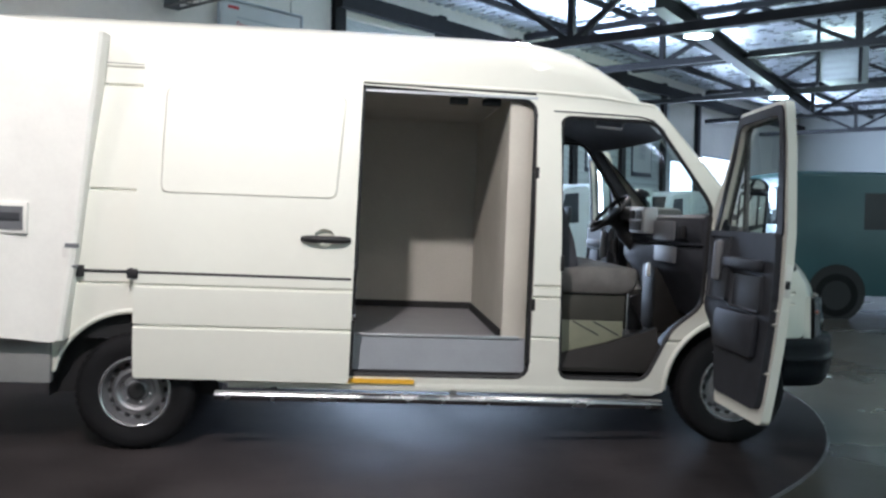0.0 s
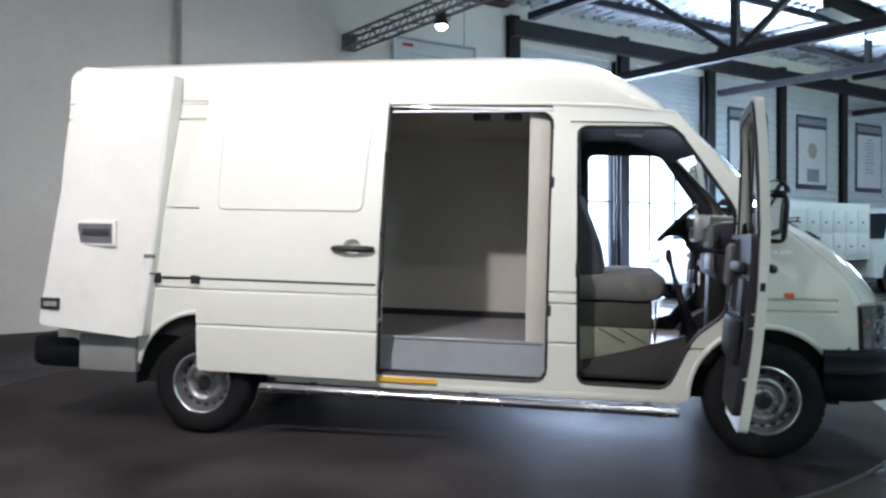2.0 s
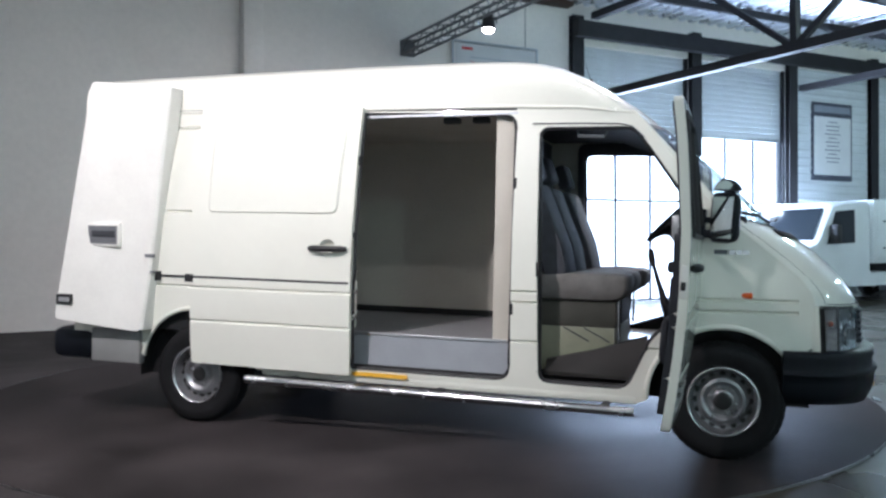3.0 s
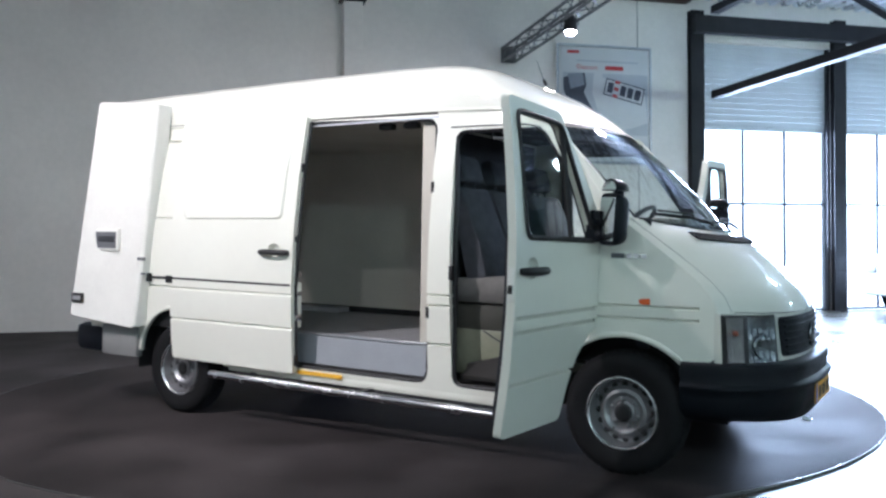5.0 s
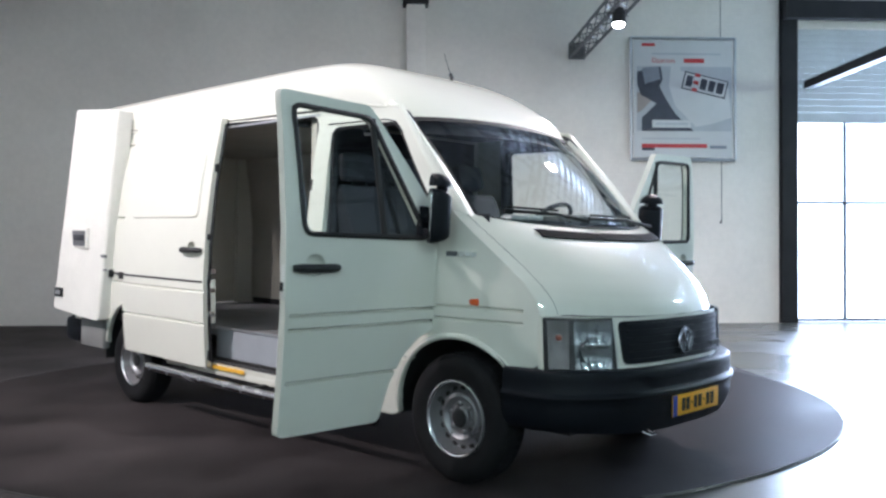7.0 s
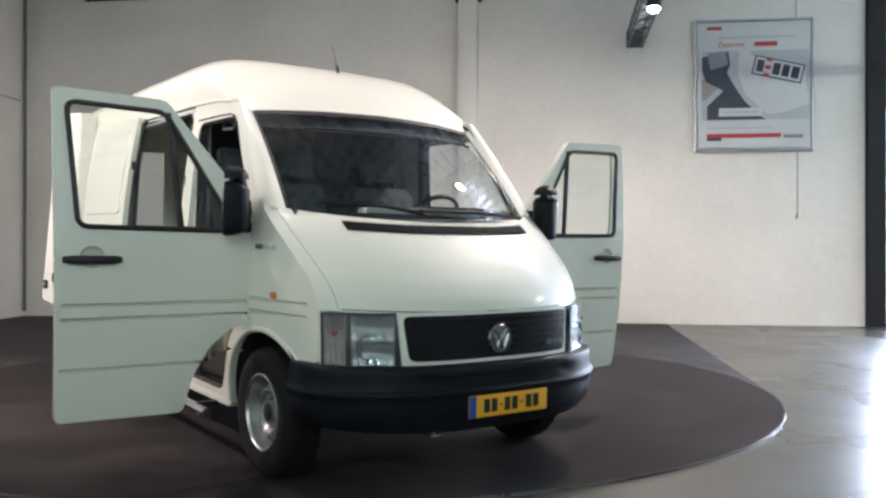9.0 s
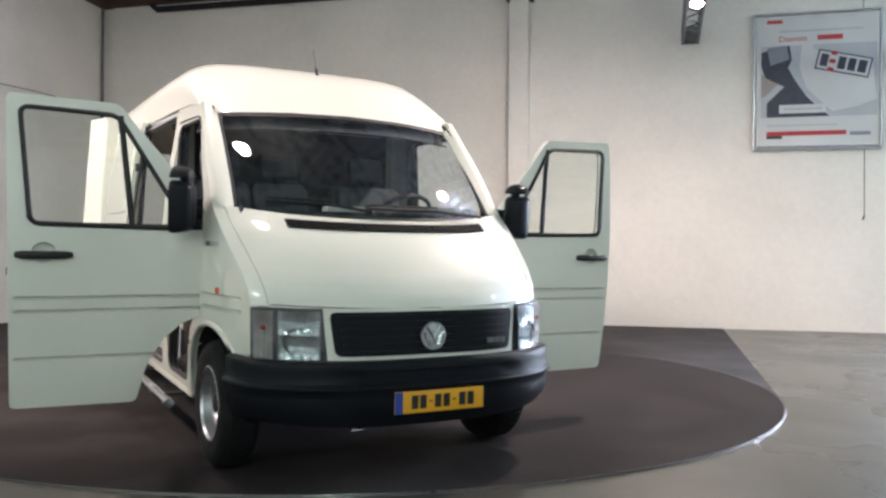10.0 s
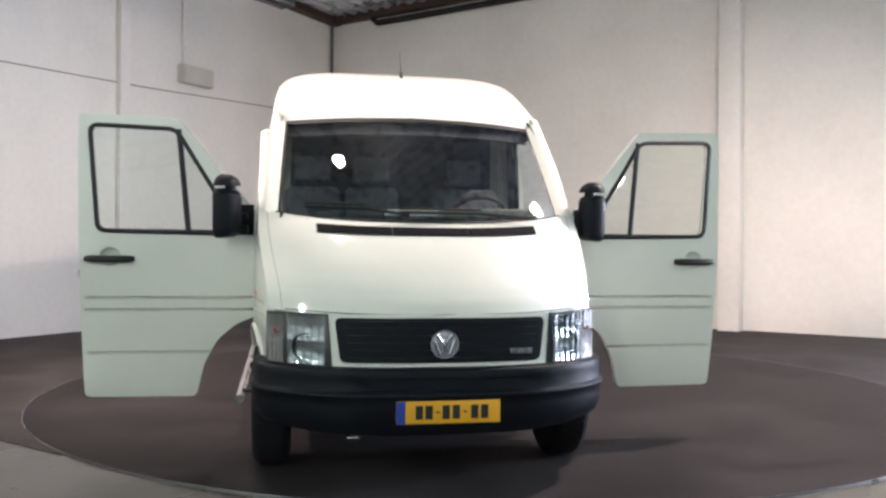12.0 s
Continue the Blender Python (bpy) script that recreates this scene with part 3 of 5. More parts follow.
bm = boxes((0.800, 0.818, 0.335, 0.372, 0.700, 0.726), (0.797, 0.816, 0.378, 0.412, 0.700, 0.726), (0.793, 0.812, 0.418, 0.448, 0.700, 0.726), bevel=0.003)
bm.transform(INV)
part("badge", bm, DASH_LIGHT, grille, "small grey badge bars")

def nose_bm(y0, y1, z0, z1, off, ny=6, nz=4, slope=(0, 0), thick=0.0):
    bm = nose_patch(bmesh.new(), *sorted((y0, y1)), z0, z1, off, ny, nz, *slope, thick)
    bm.transform(INV)
    return bm


def flutes(y0, y1, z0, z1, off, cols, bowl, rib, rows=1):
    """A pressed reflector: one shallow bowl a row, ribbed upright."""
    ny, nz = cols * 6, 10 * rows
    bm = bmesh.new()
    pts = []
    for j in range(nz + 1):
        w_ = j / nz
        r_ = (w_ * rows) % 1.0 if j < nz else 1.0
        line = []
        for i in range(ny + 1):
            u = i / ny
            dip = bowl * (1 - (2 * u - 1) ** 2) * (1 - (2 * r_ - 1) ** 2)
            line.append(nose(y0 + (y1 - y0) * u, z0 + (z1 - z0) * w_, off - dip + rib * abs(math.sin(math.pi * u * cols))))
        pts.append(line)
    grid(bm, pts)
    bm.transform(INV)
    return bm


for sgn in (-1, 1):
    sl = (0, 0.022) if sgn < 0 else (-0.022, 0)
    bm = nose_patch(bmesh.new(), *sorted((sgn * 0.558, sgn * 0.856)), 0.634, 0.893, 0.003, 10, 6, *sl, 0.006)
    lamp = vpart("headlight", bm, SEAL, "clear headlight with chrome reflectors", 50)
    part("reflector", flutes(sgn * 0.572, sgn * 0.752, 0.647, 0.882, 0.017, 5, 0.012, 0.006, 2), FACET, lamp, "bright fluted reflector", 60)
    for yc, zc, rr in ((0.668, 0.730, 0.066), (0.618, 0.838, 0.030)):
        bm = bmesh.new()
        p = nose(sgn * yc, zc, 0.010)
        lathe(bm, [(rr * 1.05, -0.004), (rr * 1.03, 0.006), (rr * 0.97, 0.006), (rr * 0.9, -0.002)], Matrix.Translation(p) @ pose(0, 0, 0, 0, 0, -90 + sgn * 17), 28)
        bm.transform(INV)
        part("bowl", bm, FACET, lamp)
    part("divider", nose_bm(sgn * 0.750, sgn * 0.770, 0.642, 0.886, 0.0185, 2, 4, (0, 0), 0.012), SEAL, lamp)
    part("indicator", flutes(sgn * 0.768, sgn * 0.848, 0.647, 0.882, 0.016, 4, 0.010, 0.0035), FACET_DULL, lamp, "clear front indicator", 60)
    bm = bmesh.new()
    lathe(bm, [(0.001, 0.016), (0.010, 0.013), (0.015, 0.004), (0.014, -0.006), (0.008, -0.016)], Matrix.Translation(nose(sgn * 0.806, 0.80, 0.012)) @ pose(0, 0, 0, 0, 0, -90 + sgn * 25), 14)
    bm.transform(INV)
    part("bulb", bm, BULB, lamp, "dull orange indicator bulb")
    ln = part("lens", nose_bm(sgn * 0.560, sgn * 0.853, 0.637, 0.890, 0.020, 10, 4, sl), LAMP_GLASS, lamp, "clear lens", 80)
    ln.visible_shadow = False

# bumper swept round the nose
def bumper_path():
    pts = [(0.33, -0.905), (0.42, -0.903), (0.50, -0.893)]
    for i in range(25):
        y = -0.862 + 1.724 * i / 24
        a = abs(y) / 0.862
        pts.append((0.868 - 0.285 * a ** 3.4, y))
    return pts + [(0.50, 0.893), (0.42, 0.903), (0.33, 0.905)]


bm = bmesh.new()
path = [Vector((x, y, 0)) for x, y in bumper_path()]
rows = []
for i, p in enumerate(path):
    way = (path[min(i + 1, len(path) - 1)] - path[max(i - 1, 0)]).normalized()
    out = Vector((way.y, -way.x, 0))
    mid = 1 - min(1, abs(p.y) / 0.86) ** 2.5
    low = 0.345 - 0.03 * mid
    dip = 0.008 if abs(p.y) < 0.47 else 0.0
    section = [(-0.10, 0.640), (0.006, 0.641), (0.015, 0.636), (0.019, 0.626), (0.020, 0.596), (0.020 - dip, 0.590), (0.021 - dip, 0.540), (0.024, 0.532), (0.037, 0.523), (0.040, 0.514), (0.036, 0.504), (0.028, 0.496), (0.026, 0.460), (0.022, 0.415), (0.006, 0.372), (-0.02, low), (-0.12, low)]
    rows.append([p + out * o + Vector((0, 0, z)) for o, z in section])
vs = grid(bm, rows)
bm.faces.new(vs[0]), bm.faces.new(vs[-1])
bumper = vpart("front_bumper", bm, BLACK_PLASTIC, "dark grey plastic front bumper", 45)
bm = boxes((0.40, 0.76, -0.60, 0.60, 0.330, 0.37), bevel=0.01)
vpart("under_tray", bm, BLACK_PLASTIC)
# yellow number plate with blank bars
plate = vpart("number_plate", boxes((0.890, 0.897, -0.242, 0.266, 0.380, 0.490), bevel=0.003), YELLOW_PLATE, "yellow number plate with dark bars")
bm = boxes((0.8972, 0.8985, -0.2415, -0.198, 0.3815, 0.4885))
bm.transform(INV)
part("band", bm, BLUE_PLATE, plate, "blue band")
for y, wd, z0, z1 in [(y, 0.036, 0.402, 0.468) for y in (-0.149, -0.102, -0.019, 0.030, 0.121, 0.170)] + [(y, 0.016, 0.432, 0.440) for y in (-0.050, 0.084)]:
    bm = boxes((0.8973, 0.8988, y, y + wd, z0, z1))
    bm.transform(INV)
    part("bar", bm, INK, plate)
# towing hook under the bumper
bm = tube(bmesh.new(), [(0.86, -0.47, 0.335), (0.90, -0.47, 0.325), (0.90, -0.42, 0.325), (0.86, -0.42, 0.335)], 0.008, 8)
vpart("towing_eye", bm, CHROME)

# bonnet air intake below the glass
def vent_patch(v0, v1, u0, u1, off):
    bm = bmesh.new()
    grid(bm, [[bonnet_point(u0 + (u1 - u0) * j / 3, v0 + (v1 - v0) * i / 12) + Vector((off * 0.6, 0, off)) for i in range(13)] for j in range(4)])
    return bm


vent = vpart("air_intake", vent_patch(-0.662, 0.662, 4.52, 5.20, 0.003), CHROME, "black bonnet air intake with a bright rim, in three sections", 60)
for v0, v1 in ((-0.657, -0.230), (-0.225, 0.225), (0.230, 0.657)):
    bm = vent_patch(v0, v1, 4.54, 5.18, 0.007)
    bm.transform(INV)
    part("mesh_insert", bm, INTAKE, vent, "black mesh")
# wipers
for pts in ([(0.27, -0.10, 1.385), (0.20, -0.32, 1.42), (0.10, -0.66, 1.43)], [(0.25, 0.62, 1.375), (0.28, 0.30, 1.40), (0.31, -0.16, 1.40)]):
    bm = tube(bmesh.new(), pts, 0.010, 6)
    tube(bm, [Vector(p) + Vector((0.012, 0, 0.02)) for p in pts[1:]], 0.007, 6)
    vpart("wiper", bm, SEAL, "black windshield wiper")
# cowl strip
bm = bmesh.new()
grid(bm, [[bonnet_point(6, v) + Vector((0.01, 0, 0.002)) for v in np.linspace(-0.9, 0.9, 15)], [ws_edge(v / 0.95, 0.985) + Vector((0.0, 0, -0.004)) for v in np.linspace(-0.9, 0.9, 15)]])
vpart("cowl", bm, SEAL, "", 60)
# aerial on the roof
bm = tube(bmesh.new(), [(-0.915, 0.0, 2.345), (-0.935, 0.0, 2.385)], 0.012, 8)
tube(bm, [(-0.93, 0, 2.37), (-0.99, -0.005, 2.53)], [0.003, 0.0012], 6)
vpart("aerial", bm, SEAL, "thin black roof aerial")

# side trim seen on both sides
for sgn in (-1, 1):
    def skin(x, z, o=0.0):
        return Vector((x, sgn * (half_width(x, z) + o), z))
    # fender side repeater
    bm = boxes((0.070, 0.160, *sorted((sgn * 0.896, sgn * 0.928)), 0.930, 0.966), bevel=0.008)
    vpart("side_repeater", bm, AMBER, "orange side indicator")
    # grey badge at the fender top
    for x0, x1, metal in ((-0.055, 0.018, DASH_LIGHT), (0.028, 0.060, CHROME), (0.066, 0.098, CHROME), (0.104, 0.136, CHROME)):
        bm = bmesh.new()
        grid(bm, [[skin(x0 + (x1 - x0) * i / 4, z, o) for i in range(5)] for z, o in ((1.180, -0.002), (1.182, 0.004), (1.206, 0.004), (1.208, -0.002))])
        vpart("badge", bm, metal, "small fender badge bar")
    # shut line behind the fender
    vpart("hinge_gap", tube(bmesh.new(), [(-0.148, sgn * (half_width(-0.15, z) + 0.001), z) for z in (0.80, 1.0, 1.2, 1.38)], 0.006, 6), SEAL, "dark gap at the door hinges")
    # wheel arch lips and liners
    for (cx, cz, r), a0, a1 in ((REAR_ARCH, 166, 10), (FRONT_ARCH, 182, 36)):
        bm = bmesh.new()
        pts = arc(cx, cz, r, a0, a1, 22)
        tube(bm, [skin(x, z, 0.0) for x, z in pts], 0.016, 8)
        vpart("arch_lip", bm, PAINT)
        bm = bmesh.new()
        lin = arc(cx, cz, r + 0.01, 185, 12 if cx > -1 else -5, 20)
        # the rear liner stays below the cargo floor inside the lining
        steps = ((0.60, 2.0), (0.905, 2.0)) if cx > -1 else ((0.79, 0.54), (0.890, 0.54), (0.892, 2.0), (0.925, 2.0))
        grid(bm, [[Vector((x, sgn * y, min(z, top))) for x, z in lin] for y, top in steps])
        bm.faces.new([bm.verts.new((x, sgn * steps[0][0], min(z, steps[0][1]))) for x, z in lin])
        vpart("wheel_arch_liner", bm, SEAL)
        if cx < -1:
            bm = boxes((cx - 0.24, cx + 0.24, *sorted((sgn * 0.69, sgn * 0.864)), 0.53, 0.62), bevel=0.012)
            vpart("wheel_box", bm, CARGO_FLOOR, "low grey wheel box in the cargo floor")
    # sill
    bm = boxes((-3.02, -0.47, *sorted((sgn * 0.84, sgn * 0.918)), 0.270, 0.345), bevel=0.015)
    vpart("sill", bm, PAINT)

# chassis underneath
vpart("underbody", boxes((-4.5, 0.5, -0.58, 0.58, 0.27, 0.45), (-2.95, -0.55, -0.84, 0.84, 0.30, 0.38)), SEAL)

# wheels
def wheel(cx, sgn):
    m = pose(cx, sgn * 0.835, WHEEL_R + 0.010) @ (Matrix() if sgn > 0 else Matrix.Rotation(math.pi, 4, "Z"))
    bm = bmesh.new()
    lathe(bm, [(0.190, 0.050), (0.208, 0.088), (0.26, 0.104), (0.305, 0.098), (0.328, 0.080), (0.338, 0.055), (0.340, 0.0), (0.338, -0.06), (0.325, -0.088), (0.27, -0.105), (0.190, -0.09)], m, 56)
    bm.transform(LEVEL)
    tyre = part("wheel", bm, RUBBER, van, "black tyre on a silver steel rim", 35)
    bm = bmesh.new()
    for k in range(44):
        a = 2 * math.pi * k / 44
        tr = m @ Matrix.Rotation(a, 4, "Y")
        for y in (-0.042, 0.0, 0.042):
            b = bmesh.ops.create_cube(bm, size=1.0)["verts"]
            for v in b:
                v.co = tr @ Matrix.Rotation(0.07 * (1 if y else 0.5), 4, "Y") @ Vector((v.co.x * 0.014 + 0.3345, v.co.y * 0.034 + y, v.co.z * 0.032))
    bm.transform(LEVEL)
    tagged(part("tread", bm, RUBBER, tyre, "worn tread blocks"), kind="stuff")
    bm = bmesh.new()
    lathe(bm, [(0.198, 0.058), (0.203, 0.084), (0.197, 0.091), (0.188, 0.086), (0.182, 0.062), (0.176, 0.034), (0.168, 0.018), (0.160, 0.016), (0.139, 0.030), (0.129, 0.047), (0.113, 0.052), (0.098, 0.042), (0.088, 0.028), (0.062, 0.028), (0.058, 0.046), (0.040, 0.056), (0.001, 0.057)], m, 56)
    for k in range(6):
        a = 2 * math.pi * k / 6 + 0.3
        p = m @ Vector((0.076 * math.cos(a), 0.028, 0.076 * math.sin(a)))
        lathe(bm, [(0.012, 0), (0.012, 0.014), (0.007, 0.018), (0.001, 0.018)], Matrix.Translation(p) @ m.to_3x3().to_4x4(), 8)
    bm.transform(LEVEL)
    rim = part("rim", bm, RIM, tyre, "silver steel rim with round holes", 40)
    for k in range(16):
        bm = bmesh.new()
        a = 2 * math.pi * k / 16
        p = m @ Vector((0.1535 * math.cos(a), 0.0215, 0.1535 * math.sin(a)))
        lathe(bm, [(0.0180, -0.004), (0.0168, 0.0030), (0.001, 0.0030)], Matrix.Translation(p) @ m.to_3x3().to_4x4(), 10)
        bm.transform(LEVEL)
        part("rim_hole", bm, SEAL, tyre)
    bm = bmesh.new()
    lathe(bm, [(0.199, 0.080), (0.2045, 0.0865), (0.203, 0.0935), (0.196, 0.0955), (0.189, 0.0905), (0.186, 0.082)], m, 56)
    bm.transform(LEVEL)
    part("rim_lip", bm, RIM_LIP, tyre, "bright rim edge")
    bm = bmesh.new()
    lathe(bm, [(0.052, 0.0565), (0.046, 0.062), (0.030, 0.064), (0.001, 0.0645)], m, 16)
    bm.transform(LEVEL)
    part("hub_cap", bm, SEAL, tyre)


for cx in (0.0, REAR_AXLE):
    for sgn in (-1, 1):
        wheel(cx, sgn)

# side bar below the sill, with brackets
bm = tube(bmesh.new(), [(-3.065, -1.040, 0.255), (-0.475, -1.040, 0.250)], 0.028, 16)
bar = vpart("side_bar", bm, STEEL_TUBE, "polished round steel step bar")
for x in (-2.75, -1.7, -0.65):
    bm = boxes((x - 0.02, x + 0.02, -1.03, -0.80, 0.262, 0.282))
    bm.transform(INV)
    part("bracket", bm, SEAL, bar)
vpart("warning_strip", boxes((-2.325, -1.935, -0.936, -0.9265, 0.318, 0.344)), YELLOW_TAPE, "yellow warning tape on the sill")
# rear bumper corner and body end
bm = boxes((-4.80, -4.41, -0.955, 0.955, 0.285, 0.515), bevel=0.06)
vpart("rear_bumper", bm, BLACK_PLASTIC, "dark plastic rear bumper")
vpart("rear_skirt", boxes((-4.42, -3.995, -0.968, -0.90, 0.285, 0.530), bevel=0.012), SKIRT_GREY, "grey plastic skirt behind the rear wheel")

# cargo room
vpart("cargo_floor", boxes((-4.55, -1.38, -0.80, 0.86, 0.53, 0.575)), CARGO_FLOOR, "grey anti-slip cargo floor")
vpart("step", boxes((-2.47, -1.26, -0.815, -0.80, 0.362, 0.588)), SILL_GREY, "blue-grey step riser")
vpart("edge_strip", boxes((-2.47, -1.30, -0.822, -0.785, 0.580, 0.598), bevel=0.003), ALU, "bright metal floor edge")
for sgn, x1 in ((1, -1.38), (-1, -2.50)):
    bm = sheet(bmesh.new(), [(-4.55, 0.575), (x1, 0.575), (x1, 2.05), (-4.55, 2.05)], [], lambda x, z: Vector((x, sgn * (min(0.885, half_width(x, z) - 0.056)), z)), 0.008, (0, -sgn, 0), [-4, -3.4, -2.8, -2.2, -1.7], CUTS_Z)
    vpart("lining", bm, LINER, "grey-beige board wall lining")
vpart("headliner", boxes((-4.55, -1.38, -0.785, 0.785, 2.045, 2.065)), LINER, "grey-beige board roof lining")
vpart("partition", boxes((-1.40, -1.375, -0.78, 0.80, 0.577, 2.044)), LINER_LIGHT, "beige board bulkhead behind the cab")
vpart("partition_post", boxes((-1.404, -1.256, -0.80, -0.74, 0.578, 2.04), bevel=0.006), LINER_LIGHT, "beige bulkhead post")
vpart("partition_post", boxes((-1.404, -1.256, -0.80, -0.74, 0.362, 0.574), bevel=0.006), SILL_GREY)
vpart("skirting", boxes((-4.5, -1.40, 0.862, 0.872, 0.575, 0.628)), SEAL, "dark skirting strip")
vpart("skirting", boxes((-1.412, -1.401, -0.72, 0.845, 0.575, 0.628)), SEAL, "dark skirting strip")
vpart("roof_track", boxes((-3.4, -1.25, -0.853, -0.80, 2.030, 2.044)), ALU, "metal door track")
vpart("rail_slot", tube(bmesh.new(), [(x, -(half_width(x, gutter(x)) + 0.004), gutter(x) - 0.004) for x in (-3.87, -3.45)], 0.007, 6), SEAL)
vpart("top_seal", tube(bmesh.new(), [(x, -(half_width(x, z) - 0.010), z) for x, z in ((-2.40, 2.090), (-1.9, 2.080), (-1.26, 2.068))], 0.017, 8), SEAL, "black seal over the side opening")
# runner brackets under the roof of the opening
for x in (-1.72, -1.52):
    vpart("track_bracket", boxes((x - 0.05, x + 0.06, -0.79, -0.73, 1.99, 2.03), bevel=0.008), SEAL, "dark door runner bracket")
# drip lines over the cab openings
for sgn in (-1, 1):
    bm = tube(bmesh.new(), [(x, sgn * (half_width(x, z) + 0.002), z) for x, z in ((-1.15, 1.966), (-0.85, 1.962), (-0.62, 1.955), (-0.54, 1.935), (-0.47, 1.87))], 0.0045, 6)
    vpart("drip_line", bm, DASH, "dark drip line over the door opening")
# hinges and striker on the pillar behind the cab door
for x, z, dz in ((-1.247, 1.59, 0.035), (-1.247, 0.81, 0.035), (-1.082, 1.06, 0.045)):
    y = -half_width(x, z)
    vpart("pillar_striker", boxes((x - 0.012, x + 0.012, y - 0.004, y + 0.03, z - dz, z + dz), bevel=0.004), SEAL, "dark striker on the pillar")
# black seals round the openings
def inset(loop, d):
    c = sum((Vector(p[:2]) for p in loop), Vector((0, 0))) / len(loop)
    return [Vector(p[:2]) + (c - Vector(p[:2])).normalized() * d for p in loop]


for hole in (SLIDE_HOLE, CAB_HOLE):
    bm = bmesh.new()
    pts = [Vector((p[0], -(half_width(p[0], p[1]) - 0.012), p[1])) for p in inset(hole, 0.008)]
    tube(bm, pts + [pts[0]], 0.015, 6, cap=False)
    vpart("door_seal", bm, SEAL, "black rubber door seal")
bm = bmesh.new()
pts = [Vector((p[0], half_width(p[0], p[1]) - 0.012, p[1])) for p in inset(CAB_HOLE, 0.008)]
tube(bm, pts + [pts[0]], 0.015, 6, cap=False)
vpart("door_seal", bm, SEAL, "black rubber door seal")

# sliding door, run back along the flank
def slide_skin(x, z, o=0.0):
    return Vector((x, -(half_width(-2.5, z) + 0.072 + o), z))


def circle(x, z, rx=0.058, rz=0.052, n=20):
    return [(x + rx * math.cos(2 * math.pi * k / n), z + rz * math.sin(2 * math.pi * k / n)) for k in range(n)]


def cup_mesh(place, xc, z):
    """A pressed bowl let into the skin behind a handle."""
    bm = bmesh.new()
    rows = [[place(x, zz, o) for x, zz in circle(xc, z, 0.058 * r, 0.052 * r)] for r, o in ((1.0, 0.0), (0.97, -0.007), (0.90, -0.024), (0.65, -0.036), (0.3, -0.040))]
    bm.faces.new(grid(bm, rows, close=True)[-1])
    return bm


SLIDE_OUT = rounded([(-3.535, 0.332), (-2.318, 0.326), (-2.290, 2.102), (-3.528, 2.118)], 0.02, 2)
WINDOW_LOOP = rounded([(-3.402, 1.386), (-2.418, 1.386), (-2.378, 1.985), (-3.396, 1.992)], 0.05)
SLIDE_LINES = (0.864, 0.633)
bm = sheet(bmesh.new(), SLIDE_OUT, [WINDOW_LOOP, circle(-2.480, 1.166)], lambda x, z: slide_skin(x, z, groove(z, SLIDE_LINES, 0.018, 0.013)), 0.045, (0, 1, 0), [-3.2, -2.9, -2.6], CUTS_Z + groove_cuts(SLIDE_LINES, 0.013))
slide = vpart("sliding_door", bm, PAINT, "cream-white sliding door run fully back")


def on_slide(bm, name, material, label=""):
    bm.transform(INV)
    return part(name, bm, material, slide, label)


rim = inset(WINDOW_LOOP, 0.012)
bm = sheet(bmesh.new(), rim, [], lambda x, z: slide_skin(x, z, 0.009), 0.03, (0, 1, 0), [-3.2, -2.9, -2.6], CUTS_Z)
grid(bm, [[slide_skin(p[0], p[1], -0.004) for p in WINDOW_LOOP], [slide_skin(p[0], p[1], 0.004) for p in inset(WINDOW_LOOP, 0.004)], [slide_skin(p[0], p[1], 0.009) for p in rim]], close=True)
on_slide(bm, "window_pressing", PAINT, "raised blind window panel")
bm = bmesh.new()
tube(bm, [slide_skin(-3.51, 0.937, -0.004), slide_skin(-2.32, 0.933, -0.004)], 0.0085, 6)
on_slide(bm, "rail_slot", SEAL, "dark rail slot")


def handle_mesh(place, x0, x1, z):
    """A pull handle lying along x between x0 and x1, place(x, z, off) gives the skin."""
    bm = bmesh.new()
    n = 8
    pts, rad = [], []
    for i in range(n + 1):
        f = i / n
        pts.append(place(x0 + (x1 - x0) * f, z, 0.008 + 0.030 * math.sin(math.pi * f) ** 0.5))
        rad.append(0.015 + 0.006 * min(1.0, 2.5 * math.sin(math.pi * f)))
    tube(bm, pts, rad, 8)
    return bm


on_slide(handle_mesh(slide_skin, -2.605, -2.335, 1.156), "handle", SEAL, "black pull handle")
on_slide(cup_mesh(slide_skin, -2.480, 1.166), "handle_cup", PAINT, "pressed bowl behind the handle")
bm = tube(bmesh.new(), [(-2.316 + 0.0158 * (z - 0.326) + dx, -half_width(-2.5, z) - 0.030, z) for z, dx in ((0.37, 0.004), (0.60, 0.006), (0.92, 0.004), (1.02, 0.012), (1.20, 0.008), (1.60, 0.005), (2.06, 0.003))], 0.011, 8)
on_slide(bm, "edge_seal", SEAL, "black rubber seal down the door edge")
# lock edge of the sliding door
bm = boxes((-2.328, -2.300, -0.985, -0.93, 0.64, 0.95), bevel=0.006)
on_slide(bm, "edge_plate", PAINT)
for z0, z1 in ((0.86, 0.89), (0.69, 0.73), (0.99, 1.03)):
    on_slide(boxes((-2.314, -2.288, -0.99, -0.945, z0, z1), bevel=0.003), "latch", STEEL_TUBE, "bright metal latch")
for z0, z1 in ((0.38, 0.45), (1.23, 1.27), (1.71, 1.77)):
    xe = -2.318 + 0.0158 * (z0 - 0.326)
    on_slide(boxes((xe - 0.006, xe + 0.012, -half_width(-2.5, z0) - 0.055, -half_width(-2.5, z0) - 0.03, z0, z1), bevel=0.003), "buffer", SEAL, "black rubber buffer")
# fixed flank behind the sliding door: rail and panel lines
bm = bmesh.new()
tube(bm, [Vector((x, -(half_width(x, 0.93) + 0.001), 0.932)) for x in (-3.98, -3.4)], 0.009, 6)
vpart("rail_slot", bm, SEAL)
